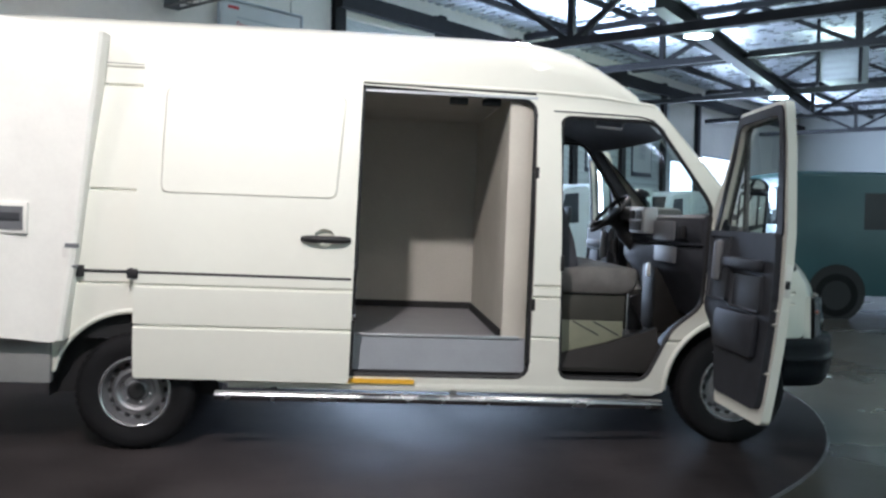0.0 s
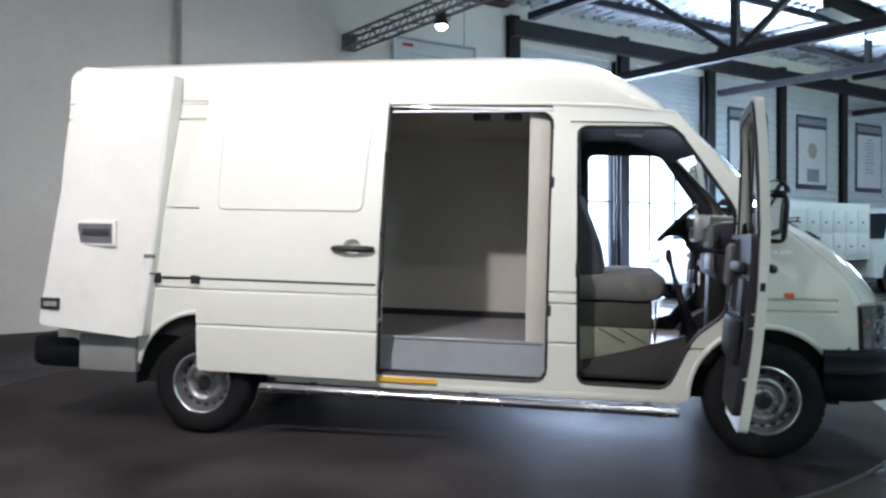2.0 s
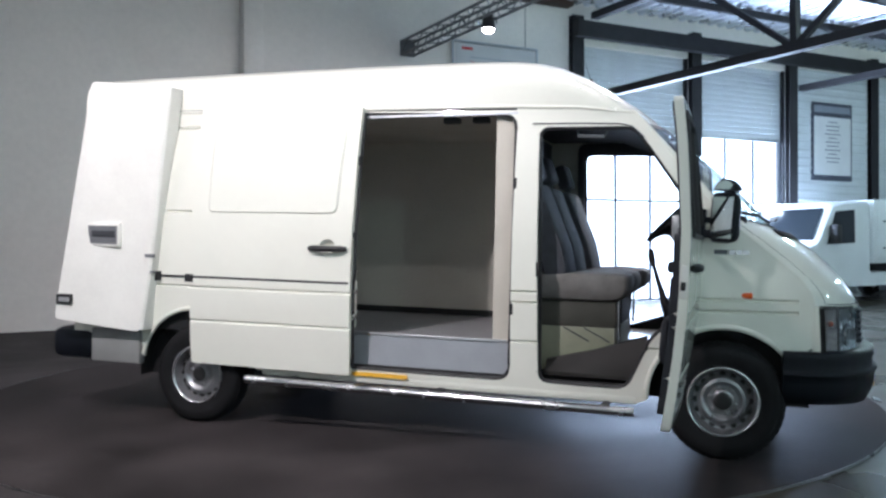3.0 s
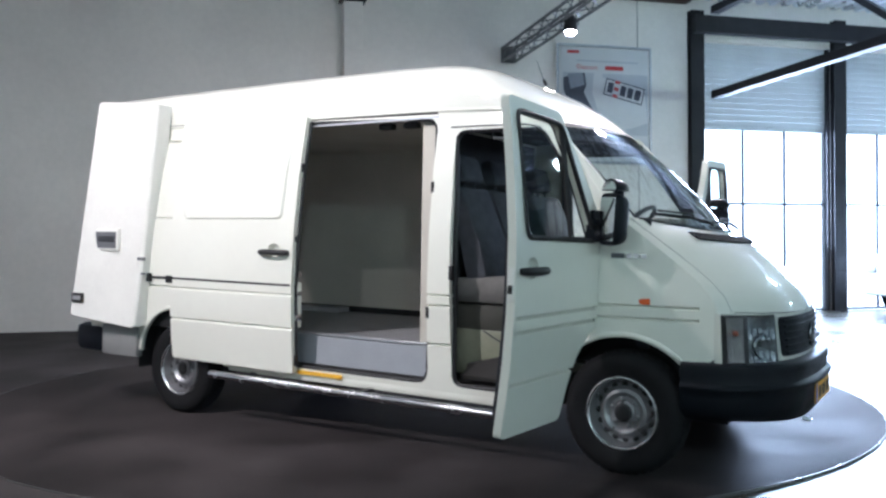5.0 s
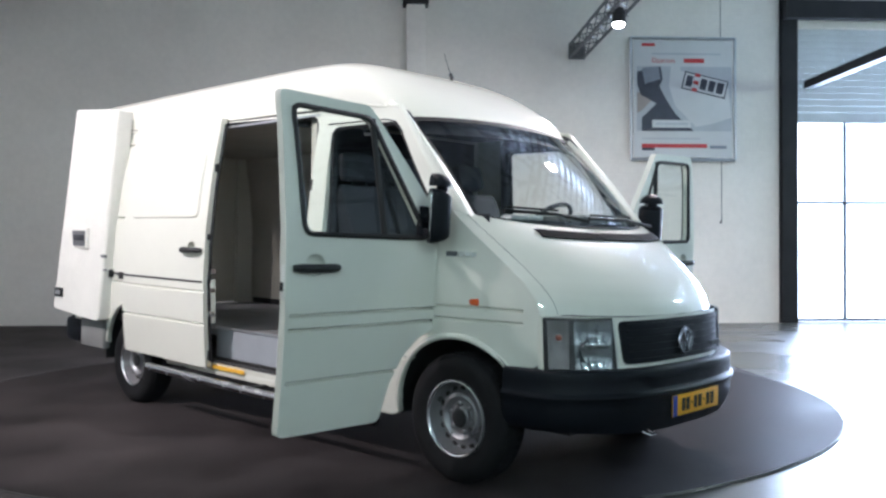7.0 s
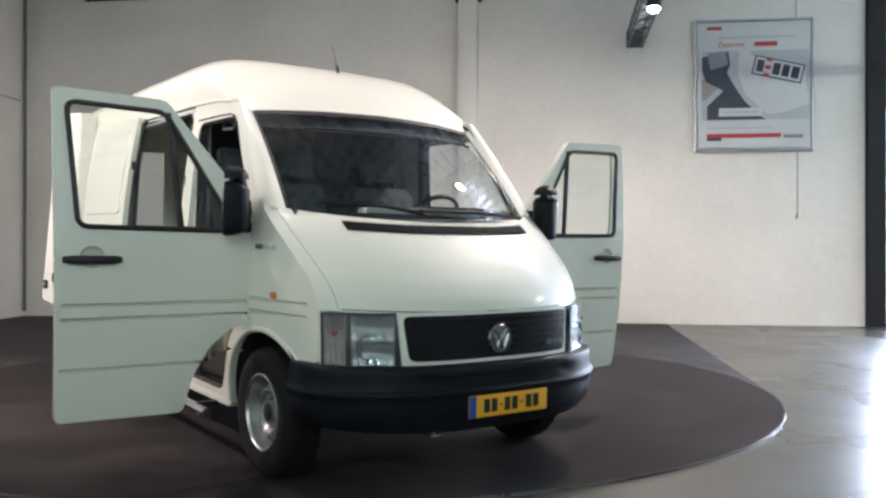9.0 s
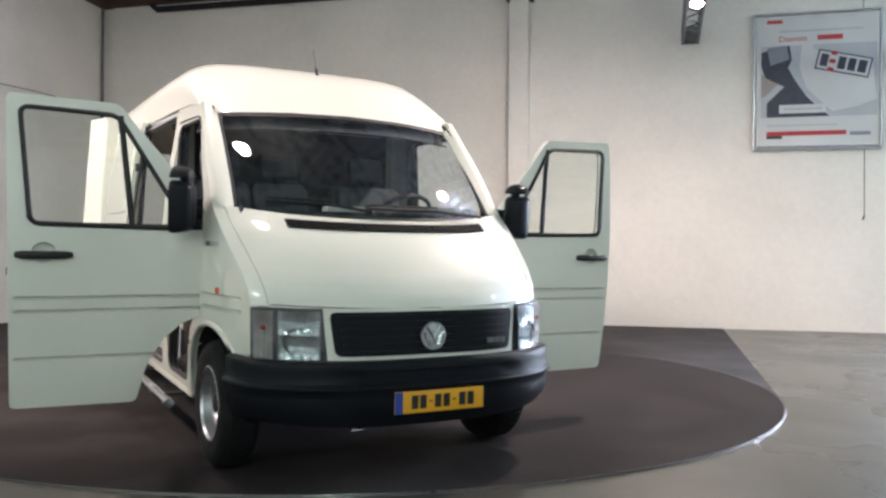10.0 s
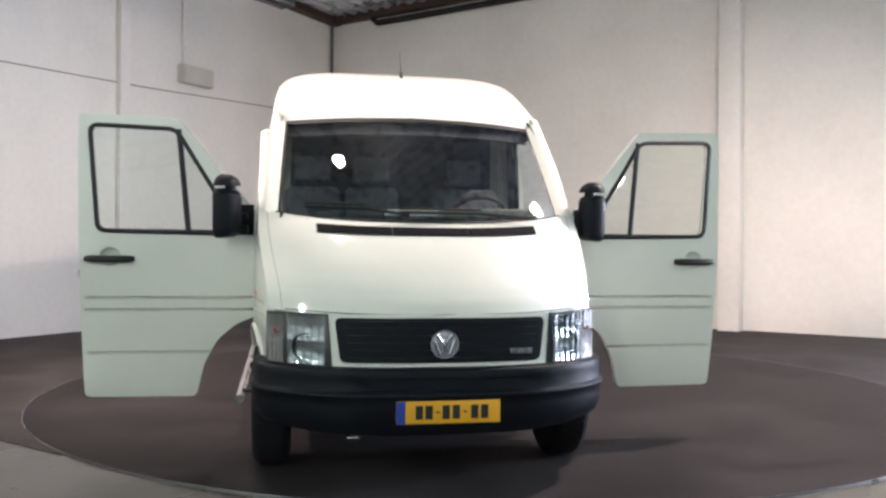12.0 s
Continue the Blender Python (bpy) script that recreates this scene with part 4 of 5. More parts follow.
vpart("rail_end", boxes((-3.565, -3.505, -1.045, -0.955, 0.900, 0.955), bevel=0.004), SEAL, "black roller end")
vpart("rail_end", boxes((-3.88, -3.82, -0.99, -0.955, 0.897, 0.962), bevel=0.004), SEAL)
# rear door swung right round against the flank
def rear_place(x, z):
    f = (x + 4.61) / 0.7
    return Vector((x, -(1.125 - 0.085 * f) + 0.030 * (z - 0.6), z))


REAR_OUT = rounded([(-4.615, 0.600), (-3.935, 0.527), (-3.770, 2.285), (-4.375, 2.322)], 0.035, 3)
bm = sheet(bmesh.new(), REAR_OUT, [], rear_place, 0.085, (0, 1, 0), [-4.4, -4.15, -3.95], [0.8, 1.1, 1.4, 1.7, 2.0])
rear_door = vpart("rear_door", bm, TRIM_WHITE, "white rear door folded back along the flank")


def on_rear(bm, name, material, label=""):
    bm.transform(INV)
    return part(name, bm, material, rear_door, label)


ed = [(-3.935, 0.545), (-3.90, 0.85), (-3.888, 0.92), (-3.858, 1.25), (-3.772, 2.27)]
bm = bmesh.new()
fold = ((-0.012, -0.014), (0.012, -0.014), (0.030, 0.0), (0.036, 0.03), (0.034, 0.12))
grid(bm, [[rear_place(x, z) + Vector((dx, dy, 0)) for x, z in ed] for dx, dy in fold])
on_rear(bm, "edge_flange", TRIM_WHITE, "white folded lock edge")
nb = rear_place(-4.24, 1.215)
on_rear(boxes((-4.385, -4.095, nb.y - 0.012, nb.y + 0.02, 1.130, 1.300), bevel=0.004), "grip_frame", TRIM_WHITE)
on_rear(boxes((-4.365, -4.115, nb.y - 0.0145, nb.y + 0.005, 1.150, 1.280)), "grip_recess", DASH_LIGHT, "grey recessed grip")
on_rear(boxes((-4.33, -4.13, nb.y - 0.020, nb.y - 0.0145, 1.20, 1.245), bevel=0.003), "grip_bar", DASH)
rb = rear_place(-4.54, 0.745)
on_rear(boxes((-4.60, -4.47, rb.y - 0.016, rb.y + 0.01, 0.705, 0.780), bevel=0.004), "reflector", SEAL, "dark reflector block")
on_rear(boxes((-4.575, -4.48, rb.y - 0.019, rb.y - 0.016, 0.725, 0.757)), "reflector_face", SILVER)
lb = rear_place(-3.875, 1.1)
on_rear(boxes((-3.905, -3.835, lb.y - 0.016, lb.y + 0.01, 1.06, 1.085), bevel=0.003), "latch", DASH_LIGHT, "metal latch")
on_rear(boxes((-3.885, -3.835, lb.y - 0.012, lb.y + 0.01, 0.95, 0.965), bevel=0.003), "latch", DASH_LIGHT, "metal latch")
on_rear(boxes((-3.925, -3.845, lb.y - 0.008, lb.y + 0.02, 1.00, 1.15), bevel=0.006), "latch_plate", TRIM_WHITE)
# the other rear door stays shut
vpart("rear_door", boxes((-4.66, -4.60, 0.0, 0.80, 0.58, 2.28), bevel=0.02), PAINT, "cream-white closed rear door")
vpart("rear_frame", boxes((-4.62, -4.55, -0.80, -0.74, 0.53, 2.1), (-4.62, -4.55, -0.8, 0.8, 2.1, 2.3), (-4.62, -4.5, -0.9, 0.9, 0.35, 0.57), (-4.62, -4.552, 0.70, 0.892, 0.57, 2.1)), PAINT)


# front doors, built shut and swung out on their hinges
def front_door(sgn, swing, tilt, reach, mirror_x, open_label):
    hx, hy = -0.155, sgn * 0.935

    def place(x, z, o=0.0):
        return Vector((x, sgn * (half_width(min(x, -0.35), z) + o), z))

    turn = Matrix.Translation((hx, hy + sgn * reach, 0.85)) @ Matrix.Rotation(radians(-sgn * swing), 4, "Z") @ Matrix.Rotation(radians(sgn * -tilt), 4, "X") @ Matrix.Translation((-hx, -hy, -0.85))
    base = INV @ turn
    out = rounded([(-1.105, 0.330), (-0.490, 0.325), (-0.445, 0.52), (-0.365, 0.665), (-0.26, 0.755), (-0.155, 0.795), (-0.150, 1.39), (-0.60, 1.925), (-1.135, 1.942)], 0.035, 4)
    win = rounded([(-1.020, 1.285), (-0.235, 1.272), (-0.605, 1.862), (-1.072, 1.876)], 0.050, 5)
    cuts = [0.5, 0.6, 0.7, 0.8, 0.9, 1.0, 1.1, 1.2, 1.3, 1.45, 1.6, 1.75, 1.88]
    lines = (0.904, 0.836, 0.588)
    bm = sheet(bmesh.new(), out, [win, circle(-0.955, 1.138)], lambda x, z: place(x, z, groove(z, lines, 0.027, 0.010) * min(1.0, max(0.0, (x + 1.095) / 0.02))), 0.045, (0, -sgn, 0), [-1.095, -1.075, -0.9, -0.7, -0.5, -0.35], cuts + groove_cuts(lines, 0.010))
    bm.transform(base)
    door = part("front_door", bm, PAINT, van, open_label)

    def on(bm, name, material, label="", sharp=38):
        bm.transform(base)
        return part(name, bm, material, door, label, sharp)

    glass = sheet(bmesh.new(), win, [], lambda x, z: place(x, z, -0.020), 0.0, (0, -sgn, 0), [-0.8, -0.5], [1.5, 1.7])
    g = on(glass, "window_glass", GLASS, "clear side window", 80)
    g.visible_shadow = False
    bm = bmesh.new()
    pts = [place(p[0], p[1], 0.002) for p in win]
    tube(bm, pts + [pts[0]], 0.014, 6, cap=False)
    on(bm, "window_seal", SEAL, "black window rubber")
    on(tube(bmesh.new(), [place(-0.530, 1.285, -0.004), place(-0.590, 1.86, -0.004)], 0.016, 8), "window_divider", SEAL, "black quarter-light divider")
    # inner trim panel with pockets
    inner = rounded([(-1.075, 0.40), (-0.53, 0.40), (-0.45, 0.60), (-0.36, 0.72), (-0.20, 0.83), (-0.20, 1.29), (-1.080, 1.29)], 0.05, 3)
    bm = sheet(bmesh.new(), inner, [], lambda x, z: place(x, z, -0.046), 0.035, (0, -sgn, 0), [-0.8, -0.6, -0.4], [0.6, 0.8, 1.0, 1.2])
    on(bm, "inner_trim", DASH_TRIM, "grey moulded door trim")

    ring = rounded([(-1.085, 1.262), (-0.185, 1.262), (-0.592, 1.905), (-1.118, 1.922)], 0.05, 4)
    bm = sheet(bmesh.new(), ring, [win], lambda x, z: place(x, z, -0.0455), 0.010, (0, -sgn, 0), [-0.8, -0.5], [1.45, 1.6, 1.75])
    on(bm, "inner_frame", DASH_TRIM, "dark inner window frame")

    def slab(x0, x1, z0, z1, d0, d1, bev=0.01):
        zc = (z0 + z1) / 2
        w = half_width(-0.7, zc)
        return boxes((x0, x1, *sorted((sgn * (w - d0), sgn * (w - d1))), z0, z1), bevel=bev)
    on(slab(-0.98, -0.47, 1.09, 1.15, 0.08, 0.118, 0.018), "armrest", DASH_TRIM)
    on(slab(-0.98, -0.60, 0.88, 1.07, 0.082, 0.090, 0.02), "pocket", DASH, "dark door pocket")
    on(slab(-0.55, -0.27, 0.90, 1.26, 0.082, 0.090, 0.02), "pocket", DASH, "dark door pocket")
    on(slab(-0.99, -0.46, 0.64, 0.865, 0.08, 0.125, 0.03), "map_pocket", DASH_TRIM, "grey map pocket")
    on(slab(-0.46, -0.38, 1.00, 1.24, 0.082, 0.135, 0.03), "pull_grip", DASH_LIGHT, "grey upright pull grip")
    # outer handle
    on(handle_mesh(place, -1.085, -0.825, 1.126), "handle", SEAL, "black pull handle")
    on(cup_mesh(place, -0.955, 1.138), "handle_cup", PAINT, "pressed bowl behind the handle")
    # latch face on the rear edge
    w = half_width(-1.07, 1.1)
    on(boxes((-1.122, -1.107, *sorted((sgn * (w - 0.04), sgn * (w - 0.005))), 0.98, 1.14), bevel=0.003), "latch_plate", TRIM_WHITE)
    on(boxes((-1.126, -1.120, *sorted((sgn * (w - 0.035), sgn * (w - 0.012))), 1.02, 1.06)), "latch", SEAL, "dark latch")
    # mirror on its arm at the quarter light
    w = half_width(-0.35, 1.45)

    def out_by(a, b):
        return sorted((sgn * (w + a), sgn * (w + b)))
    mid = Vector((mirror_x, sgn * (w + 0.155), 0))
    mx = mirror_x + 0.285
    turned = Matrix.Translation(Vector((mx, 0, 0))) @ Matrix.Translation(Vector((-0.285, mid.y, 0))) @ Matrix.Rotation(radians(36 * sgn), 4, "Z") @ Matrix.Translation(Vector((0.285, -mid.y, 0)))

    def head(dims, bev, name, material, label, sharp=38):
        bm = boxes(dims, bevel=bev)
        bm.transform(turned)
        return on(bm, name, material, label, sharp)
    shell = rounded([(-0.083, -0.140), (0.083, -0.140), (0.083, 0.140), (-0.083, 0.140)], 0.045, 4)
    bm = bmesh.new()
    vs = grid(bm, [[turned @ Vector((x, sgn * (w + 0.155) + f * p[0], 1.395 + (0.5 + 0.5 * f) * p[1])) for p in shell] for x, f in ((-0.343, 0.95), (-0.336, 1.0), (-0.300, 0.94), (-0.262, 0.74), (-0.240, 0.5))], close=True)
    bm.faces.new(vs[0]), bm.faces.new(vs[-1])
    on(bm, "mirror_housing", BLACK_PLASTIC, "black main wing mirror", 50)
    yc, hw = sgn * (w + 0.155), 0.080
    dome = [(math.cos(math.pi * k / 14), math.sin(math.pi * k / 14)) for k in range(15)]
    bm = bmesh.new()
    rows = [[turned @ Vector((x, yc + hw * f * a, 1.546 + 0.066 * f * b)) for a, b in dome] for x, f in ((-0.343, 0.92), (-0.334, 1.0), (-0.295, 0.96), (-0.258, 0.72), (-0.243, 0.4))]
    vs = grid(bm, rows, close=True)
    bm.faces.new(vs[0]), bm.faces.new(vs[-1])
    tube(bm, [turned @ Vector((-0.285, yc, 1.52)), turned @ Vector((-0.285, yc, 1.555))], 0.03, 10)
    on(bm, "mirror_housing", BLACK_PLASTIC, "small domed upper mirror", 50)
    bm = bmesh.new()
    bm.faces.new([bm.verts.new(turned @ Vector((-0.3445, yc + hw * 0.80 * a, 1.551 + 0.050 * b))) for a, b in dome])
    on(bm, "mirror_glass", MIRROR, "domed mirror glass")
    bm = boxes((-0.285, -0.195, *out_by(-0.02, 0.12), 1.275, 1.325), (-0.285, -0.195, *out_by(-0.02, 0.12), 1.36, 1.395), (-0.29, -0.165, *out_by(-0.02, 0.03), 1.265, 1.44), bevel=0.008)
    on(bm, "mirror_arm", BLACK_PLASTIC)
    head((-0.3475, -0.343, *out_by(0.085, 0.225), 1.28, 1.51), 0.001, "mirror_glass", MIRROR, "mirror glass")
    return door


front_door(-1, 88.5, 3.0, 0.0, -0.285, "cream-white passenger door swung wide open")
front_door(1, 90, 3.0, 0.03, -0.205, "cream-white driver door swung wide open")

# cab
vpart("cab_floor", boxes((-1.37, 0.02, -0.742, 0.742, 0.50, 0.555)), CAB_MAT, "brown-grey rubber cab floor")
for sgn in (-1, 1):
    bm = bmesh.new()
    ends = []
    for x, z in ((-1.05, 0.490), (-0.75, 0.565), (-0.43, 0.670)):
        ends.append([(x, sgn * 0.868, 0.405), (x, sgn * 0.868, 0.43), (x, sgn * 0.80, z - 0.03), (x, sgn * 0.785, z), (x, sgn * 0.742, z + 0.004), (x, sgn * 0.742, 0.405)])
    vs = grid(bm, ends, close=True)
    bm.faces.new(vs[0]), bm.faces.new(vs[-1])
    vpart("entry_step", bm, STEP_GREY, "dark grey moulded entry step", 30)


def moulded(prof, y0, y1, m, shrink=0.93, edge=0.03):
    """A padded body: a side profile in (x, z) drawn out along y, its ends drawn in."""
    bm = bmesh.new()
    c = sum((Vector(p) for p in prof), Vector((0, 0))) / len(prof)
    rows = []
    for y, f in ((y0, shrink - 0.06), (y0 + edge * 0.3, shrink), (y0 + edge, 1.0), ((y0 + y1) / 2, 0.985), (y1 - edge, 1.0), (y1 - edge * 0.3, shrink), (y1, shrink - 0.06)):
        rows.append([m @ Vector((c.x + (p[0] - c.x) * f, y, c.y + (p[1] - c.y) * f)) for p in prof])
    vs = grid(bm, rows, close=True)
    bm.faces.new(vs[0]), bm.faces.new(vs[-1])
    return bm


CUSHION = rounded([(-1.22, 0.872), (-0.66, 0.866), (-0.575, 0.890), (-0.550, 0.960), (-0.562, 1.036), (-0.78, 1.046), (-1.22, 1.020)], 0.04, 3)
BACKREST = rounded([(-0.07, 0.0), (0.075, 0.0), (0.088, 0.20), (0.055, 0.46), (0.035, 0.63), (-0.045, 0.64), (-0.065, 0.4)], 0.04, 3)
HEADREST = rounded([(-0.05, 0.665), (0.045, 0.665), (0.035, 0.85), (-0.045, 0.85)], 0.03, 3)
for x1, y0, y1 in ((-0.632, -0.750, -0.02), (-0.70, 0.22, 0.750)):
    base = vpart("seat_box", boxes((-1.30, x1, y0, y1, 0.420, 0.705), bevel=0.012), SEAT_BASE, "green-beige steel seat base")
    bm = boxes((-1.30, x1 + 0.006, y0 - 0.004, y1 + 0.004, 0.700, 0.868), bevel=0.015)
    bm.transform(INV)
    part("skirt", bm, SEAT_OLIVE, base, "dark olive seat skirt")
    face = y0 - 0.002 if y0 < 0 else y1 + 0.002
    for dx in (0.0, 0.13):
        bm = tube(bmesh.new(), [(-0.955 + dx, face, 0.698), (-0.79 + dx, face, 0.612)], 0.0045, 6)
        bm.transform(INV)
        part("brace", bm, DASH, base, "dark slanted brace")
    bm = tube(bmesh.new(), [(x1 + 0.022, face * 0.98, 0.60), (x1 + 0.022, face * 0.98, 0.875)], 0.009, 8)
    bm.transform(INV)
    part("rail", bm, CHROME, base, "bright upright rail")
for y0, y1 in ((-0.78, -0.39), (-0.37, 0.02), (0.24, 0.74)):
    seat = vpart("seat", moulded(CUSHION, y0, y1, Matrix()), FABRIC_LIGHT, "grey fabric cab seat", 60)
    lean = INV @ pose(-1.0, 0, 0.99, 0, -15)
    part("backrest", moulded(BACKREST, y0 + 0.01, y1 - 0.01, lean), FABRIC, seat, "grey fabric backrest", 60)
    c = (y0 + y1) / 2
    bm = moulded(HEADREST, c - 0.125, c + 0.125, lean)
    for dy in (-0.06, 0.06):
        tube(bm, [lean @ Vector((-0.005, c + dy, 0.60)), lean @ Vector((-0.005, c + dy, 0.68))], 0.007, 6)
    part("headrest", bm, FABRIC, seat, "grey headrest", 60)
# dashboard
bm = bmesh.new()
sec = [(-0.19, 0.98), (-0.262, 1.05), (-0.258, 1.182), (-0.238, 1.192), (-0.270, 1.204), (-0.272, 1.345), (-0.225, 1.376), (-0.10, 1.385), (0.10, 1.385), (0.10, 0.70), (-0.05, 0.70)]
DASH_Y = ((-0.80, 0.13), (-0.74, 0.06), (-0.6, 0.02), (-0.2, 0.0), (0.2, 0.0), (0.6, 0.02), (0.80, 0.12))
grid(bm, [[Vector((min(x + d, 0.10), y, z)) for x, z in sec] for y, d in DASH_Y], close=True)
for y, d in (DASH_Y[0], DASH_Y[-1]):
    bm.faces.new([bm.verts.new((min(x + d, 0.10), y, z)) for x, z in sec])
bmesh.ops.remove_doubles(bm, verts=bm.verts[:], dist=0.0005)
bmesh.ops.bevel(bm, geom=[e for e in bm.edges if e.calc_face_angle(0) > 0.3], offset=0.02, segments=2, affect="EDGES")
dash = vpart("dashboard", bm, DASH_TRIM, "grey moulded dashboard", 60)


def on_dash(bm, name, material, label=""):
    bm.transform(INV)
    return part(name, bm, material, dash, label)


on_dash(boxes((-0.345, -0.24, -0.17, 0.17, 1.245, 1.428), bevel=0.02), "console", SILVER, "silver centre console")
on_dash(boxes((-0.352, -0.345, -0.13, -0.02, 1.345, 1.405), (-0.352, -0.345, 0.02, 0.13, 1.345, 1.405), (-0.352, -0.345, -0.13, 0.13, 1.265, 1.33), bevel=0.003), "vent", SEAL, "black air vents")
on_dash(boxes((-0.284, -0.262, -0.58, -0.20, 1.212, 1.338), bevel=0.008), "glove_box", DASH_LIGHT, "pale grey upper glove box lid")
on_dash(boxes((-0.274, -0.250, -0.58, -0.20, 1.066, 1.172), bevel=0.008), "glove_box", DASH_LIGHT, "pale grey lower glove box lid")
on_dash(boxes((-0.270, -0.242, -0.70, -0.62, 1.23, 1.31), bevel=0.004), "vent", SEAL, "black air vent")
on_dash(boxes((-0.23, 0.02, -0.13, 0.16, 0.56, 1.06), bevel=0.02), "centre_post", STEP_GREY, "brown-grey console under the dashboard")
on_dash(boxes((-0.31, -0.300, -0.225, -0.165, 0.955, 1.045), bevel=0.002), "tag", TRIM_WHITE, "pale tag hanging under the dashboard")
on_dash(tube(bmesh.new(), [(-0.33, 0.05, 0.556), (-0.335, 0.05, 0.62), (-0.355, 0.05, 0.70), (-0.40, 0.05, 0.84), (-0.445, 0.05, 0.98), (-0.475, 0.05, 1.08), (-0.490, 0.05, 1.13), (-0.497, 0.05, 1.19)], [0.085, 0.070, 0.040, 0.026, 0.017, 0.014, 0.026, 0.018], 12), "gear_lever", SEAL, "black gear lever with a rubber boot")
on_dash(boxes((-0.36, 0.06, 0.14, 0.74, 1.33, 1.435), bevel=0.045), "instrument_hood", HOOD_LIT_GREY, "instrument hood, its grey paled for the light on top")
# steering wheel
SW = pose(-0.415, 0.43, 1.382, 0, 45, 0)
bm = bmesh.new()
rows = []
for k in range(40):
    q = 2 * math.pi * k / 40
    rows.append([SW @ Vector((0.017 * math.sin(h), (0.187 + 0.014 * math.cos(h)) * math.cos(q), (0.187 + 0.014 * math.cos(h)) * math.sin(q))) for h in (2 * math.pi * j / 8 for j in range(8))])
grid(bm, rows + rows[:1], close=True)
bmesh.ops.remove_doubles(bm, verts=bm.verts[:], dist=0.0001)
for q in (20, 160, 225, 315):
    cy, cz = math.cos(radians(q)), math.sin(radians(q))
    tube(bm, [SW @ Vector((0.035, 0.05 * cy, 0.05 * cz)), SW @ Vector((0.022, 0.12 * cy, 0.12 * cz)), SW @ Vector((0.002, 0.185 * cy, 0.185 * cz))], [0.030, 0.022, 0.016], 8)
lathe(bm, [(0.001, 0.008), (0.055, 0.010), (0.078, 0.022), (0.082, 0.05), (0.06, 0.075), (0.055, 0.14), (0.075, 0.17), (0.08, 0.30), (0.07, 0.36), (0.001, 0.365)], SW @ pose(0, 0, 0, 0, 0, -90), 24)
for dy in (-1, 1):
    tube(bm, [SW @ Vector((0.10, dy * 0.04, 0.0)), SW @ Vector((0.085, dy * 0.17, 0.03))], [0.009, 0.007], 6)
vpart("steering_wheel", bm, SEAL, "black steering wheel")
vpart("rear_cab_trim", boxes((-1.37, -1.355, -0.735, 0.735, 0.56, 2.0)), DASH_TRIM, "grey cab back panel")
vpart("cab_headliner", boxes((-1.36, -0.62, -0.76, 0.76, 2.02, 2.04)), DASH, "dark grey cab roof lining")
bm = bmesh.new()
across = np.linspace(-0.96, 0.96, 17)
inner = Vector((-0.030, 0, -0.021))
grid(bm, [[Vector((-0.80, 0.79 * v, 2.016)) for v in across], [ws_edge(v, 0.05) + inner for v in across], [ws_edge(v, 0.13) + inner for v in across], [ws_edge(v, 0.14) + inner * 0.4 for v in across]])
vpart("header_trim", bm, DASH_TRIM, "black trim over the windshield", 60)
for sgn in (-1, 1):
    bm = bmesh.new()
    pts = [Vector((p[0], p[1])) for p in CAB_HOLE]
    mid = sum(pts, Vector((0, 0))) / len(pts)
    rows = [[Vector((q.x, sgn * (half_width(q.x, q.y) - dy), q.y)) for q in (p + (p - mid).normalized() * d for p in pts)] for d, dy in ((0.0, 0.015), (0.0, 0.056), (0.03, 0.066), (0.085, 0.060))]
    grid(bm, rows, close=True)
    vpart("door_surround", bm, DASH, "dark grey trim round the door opening")
vpart("grab_handle", tube(bmesh.new(), [(-0.885, -0.80, 1.935), (-0.875, -0.805, 1.892), (-0.72, -0.805, 1.882), (-0.70, -0.80, 1.925)], 0.010, 8), DASH_LIGHT, "pale grey grab handle over the door")
vpart("firewall", boxes((0.02, 0.06, -0.74, 0.74, 0.42, 1.30)), SEAL)
vpart("engine_bay", boxes((0.10, 0.50, -0.70, 0.70, 0.42, 0.86)), SEAL)


# ---- hall fittings ----
def strut(bm, a, b, w, h=None):
    """A square bar between two points of the hall's axes."""
    a, b = Vector(a), Vector(b)
    way = (b - a).normalized()
    up = Vector((0, 0, 1)) if abs(way.z) < 0.9 else Vector((1, 0, 0))
    side = way.cross(up).normalized() * (w / 2)
    top = side.cross(way).normalized() * ((h or w) / 2)
    grid_rows = [[p - side - top, p + side - top, p + side + top, p - side + top] for p in (a, b)]
    vs = grid(bm, grid_rows, close=True)
    bm.faces.new(vs[0]), bm.faces.new(vs[1])


def roof_truss(s0, low, high, m0, m1, step, first):
    t = thing("roof_truss", "dark painted steel lattice roof truss under the deck", "roof truss", RM, "roof trusses")
    t["kind"] = "structure"
    bm = bmesh.new()
    strut(bm, (s0, m0, low), (s0, m1, low), 0.16, 0.14)
    part("bottom_chord", bm, DARK_STEEL, t)
    bm = bmesh.new()
    strut(bm, (s0, m0, high), (s0, m1, high), 0.16, 0.14)
    part("top_chord", bm, DARK_STEEL, t)
    m = first
    while m > m0 + 0.2:
        bm = bmesh.new()
        strut(bm, (s0, m, low), (s0, m, high), 0.11)
        part("post", bm, DARK_STEEL, t)
        for d in (-step / 2, step / 2):
            if m0 < m + d < m1:
                bm = bmesh.new()
                strut(bm, (s0, m, low), (s0, m + d, high), 0.09)
                part("diagonal", bm, DARK_STEEL, t)
        m -= step
    return t


roof_truss(6.10, 4.12, 5.70, NEAR_M, WALL_M - 0.35, 4.4, 4.47)
for s0 in (12.0, 17.9, 23.7, 29.5):
    roof_truss(s0, 4.75, 5.75, NEAR_M, WALL_M - 0.35, 4.0, 5.6)
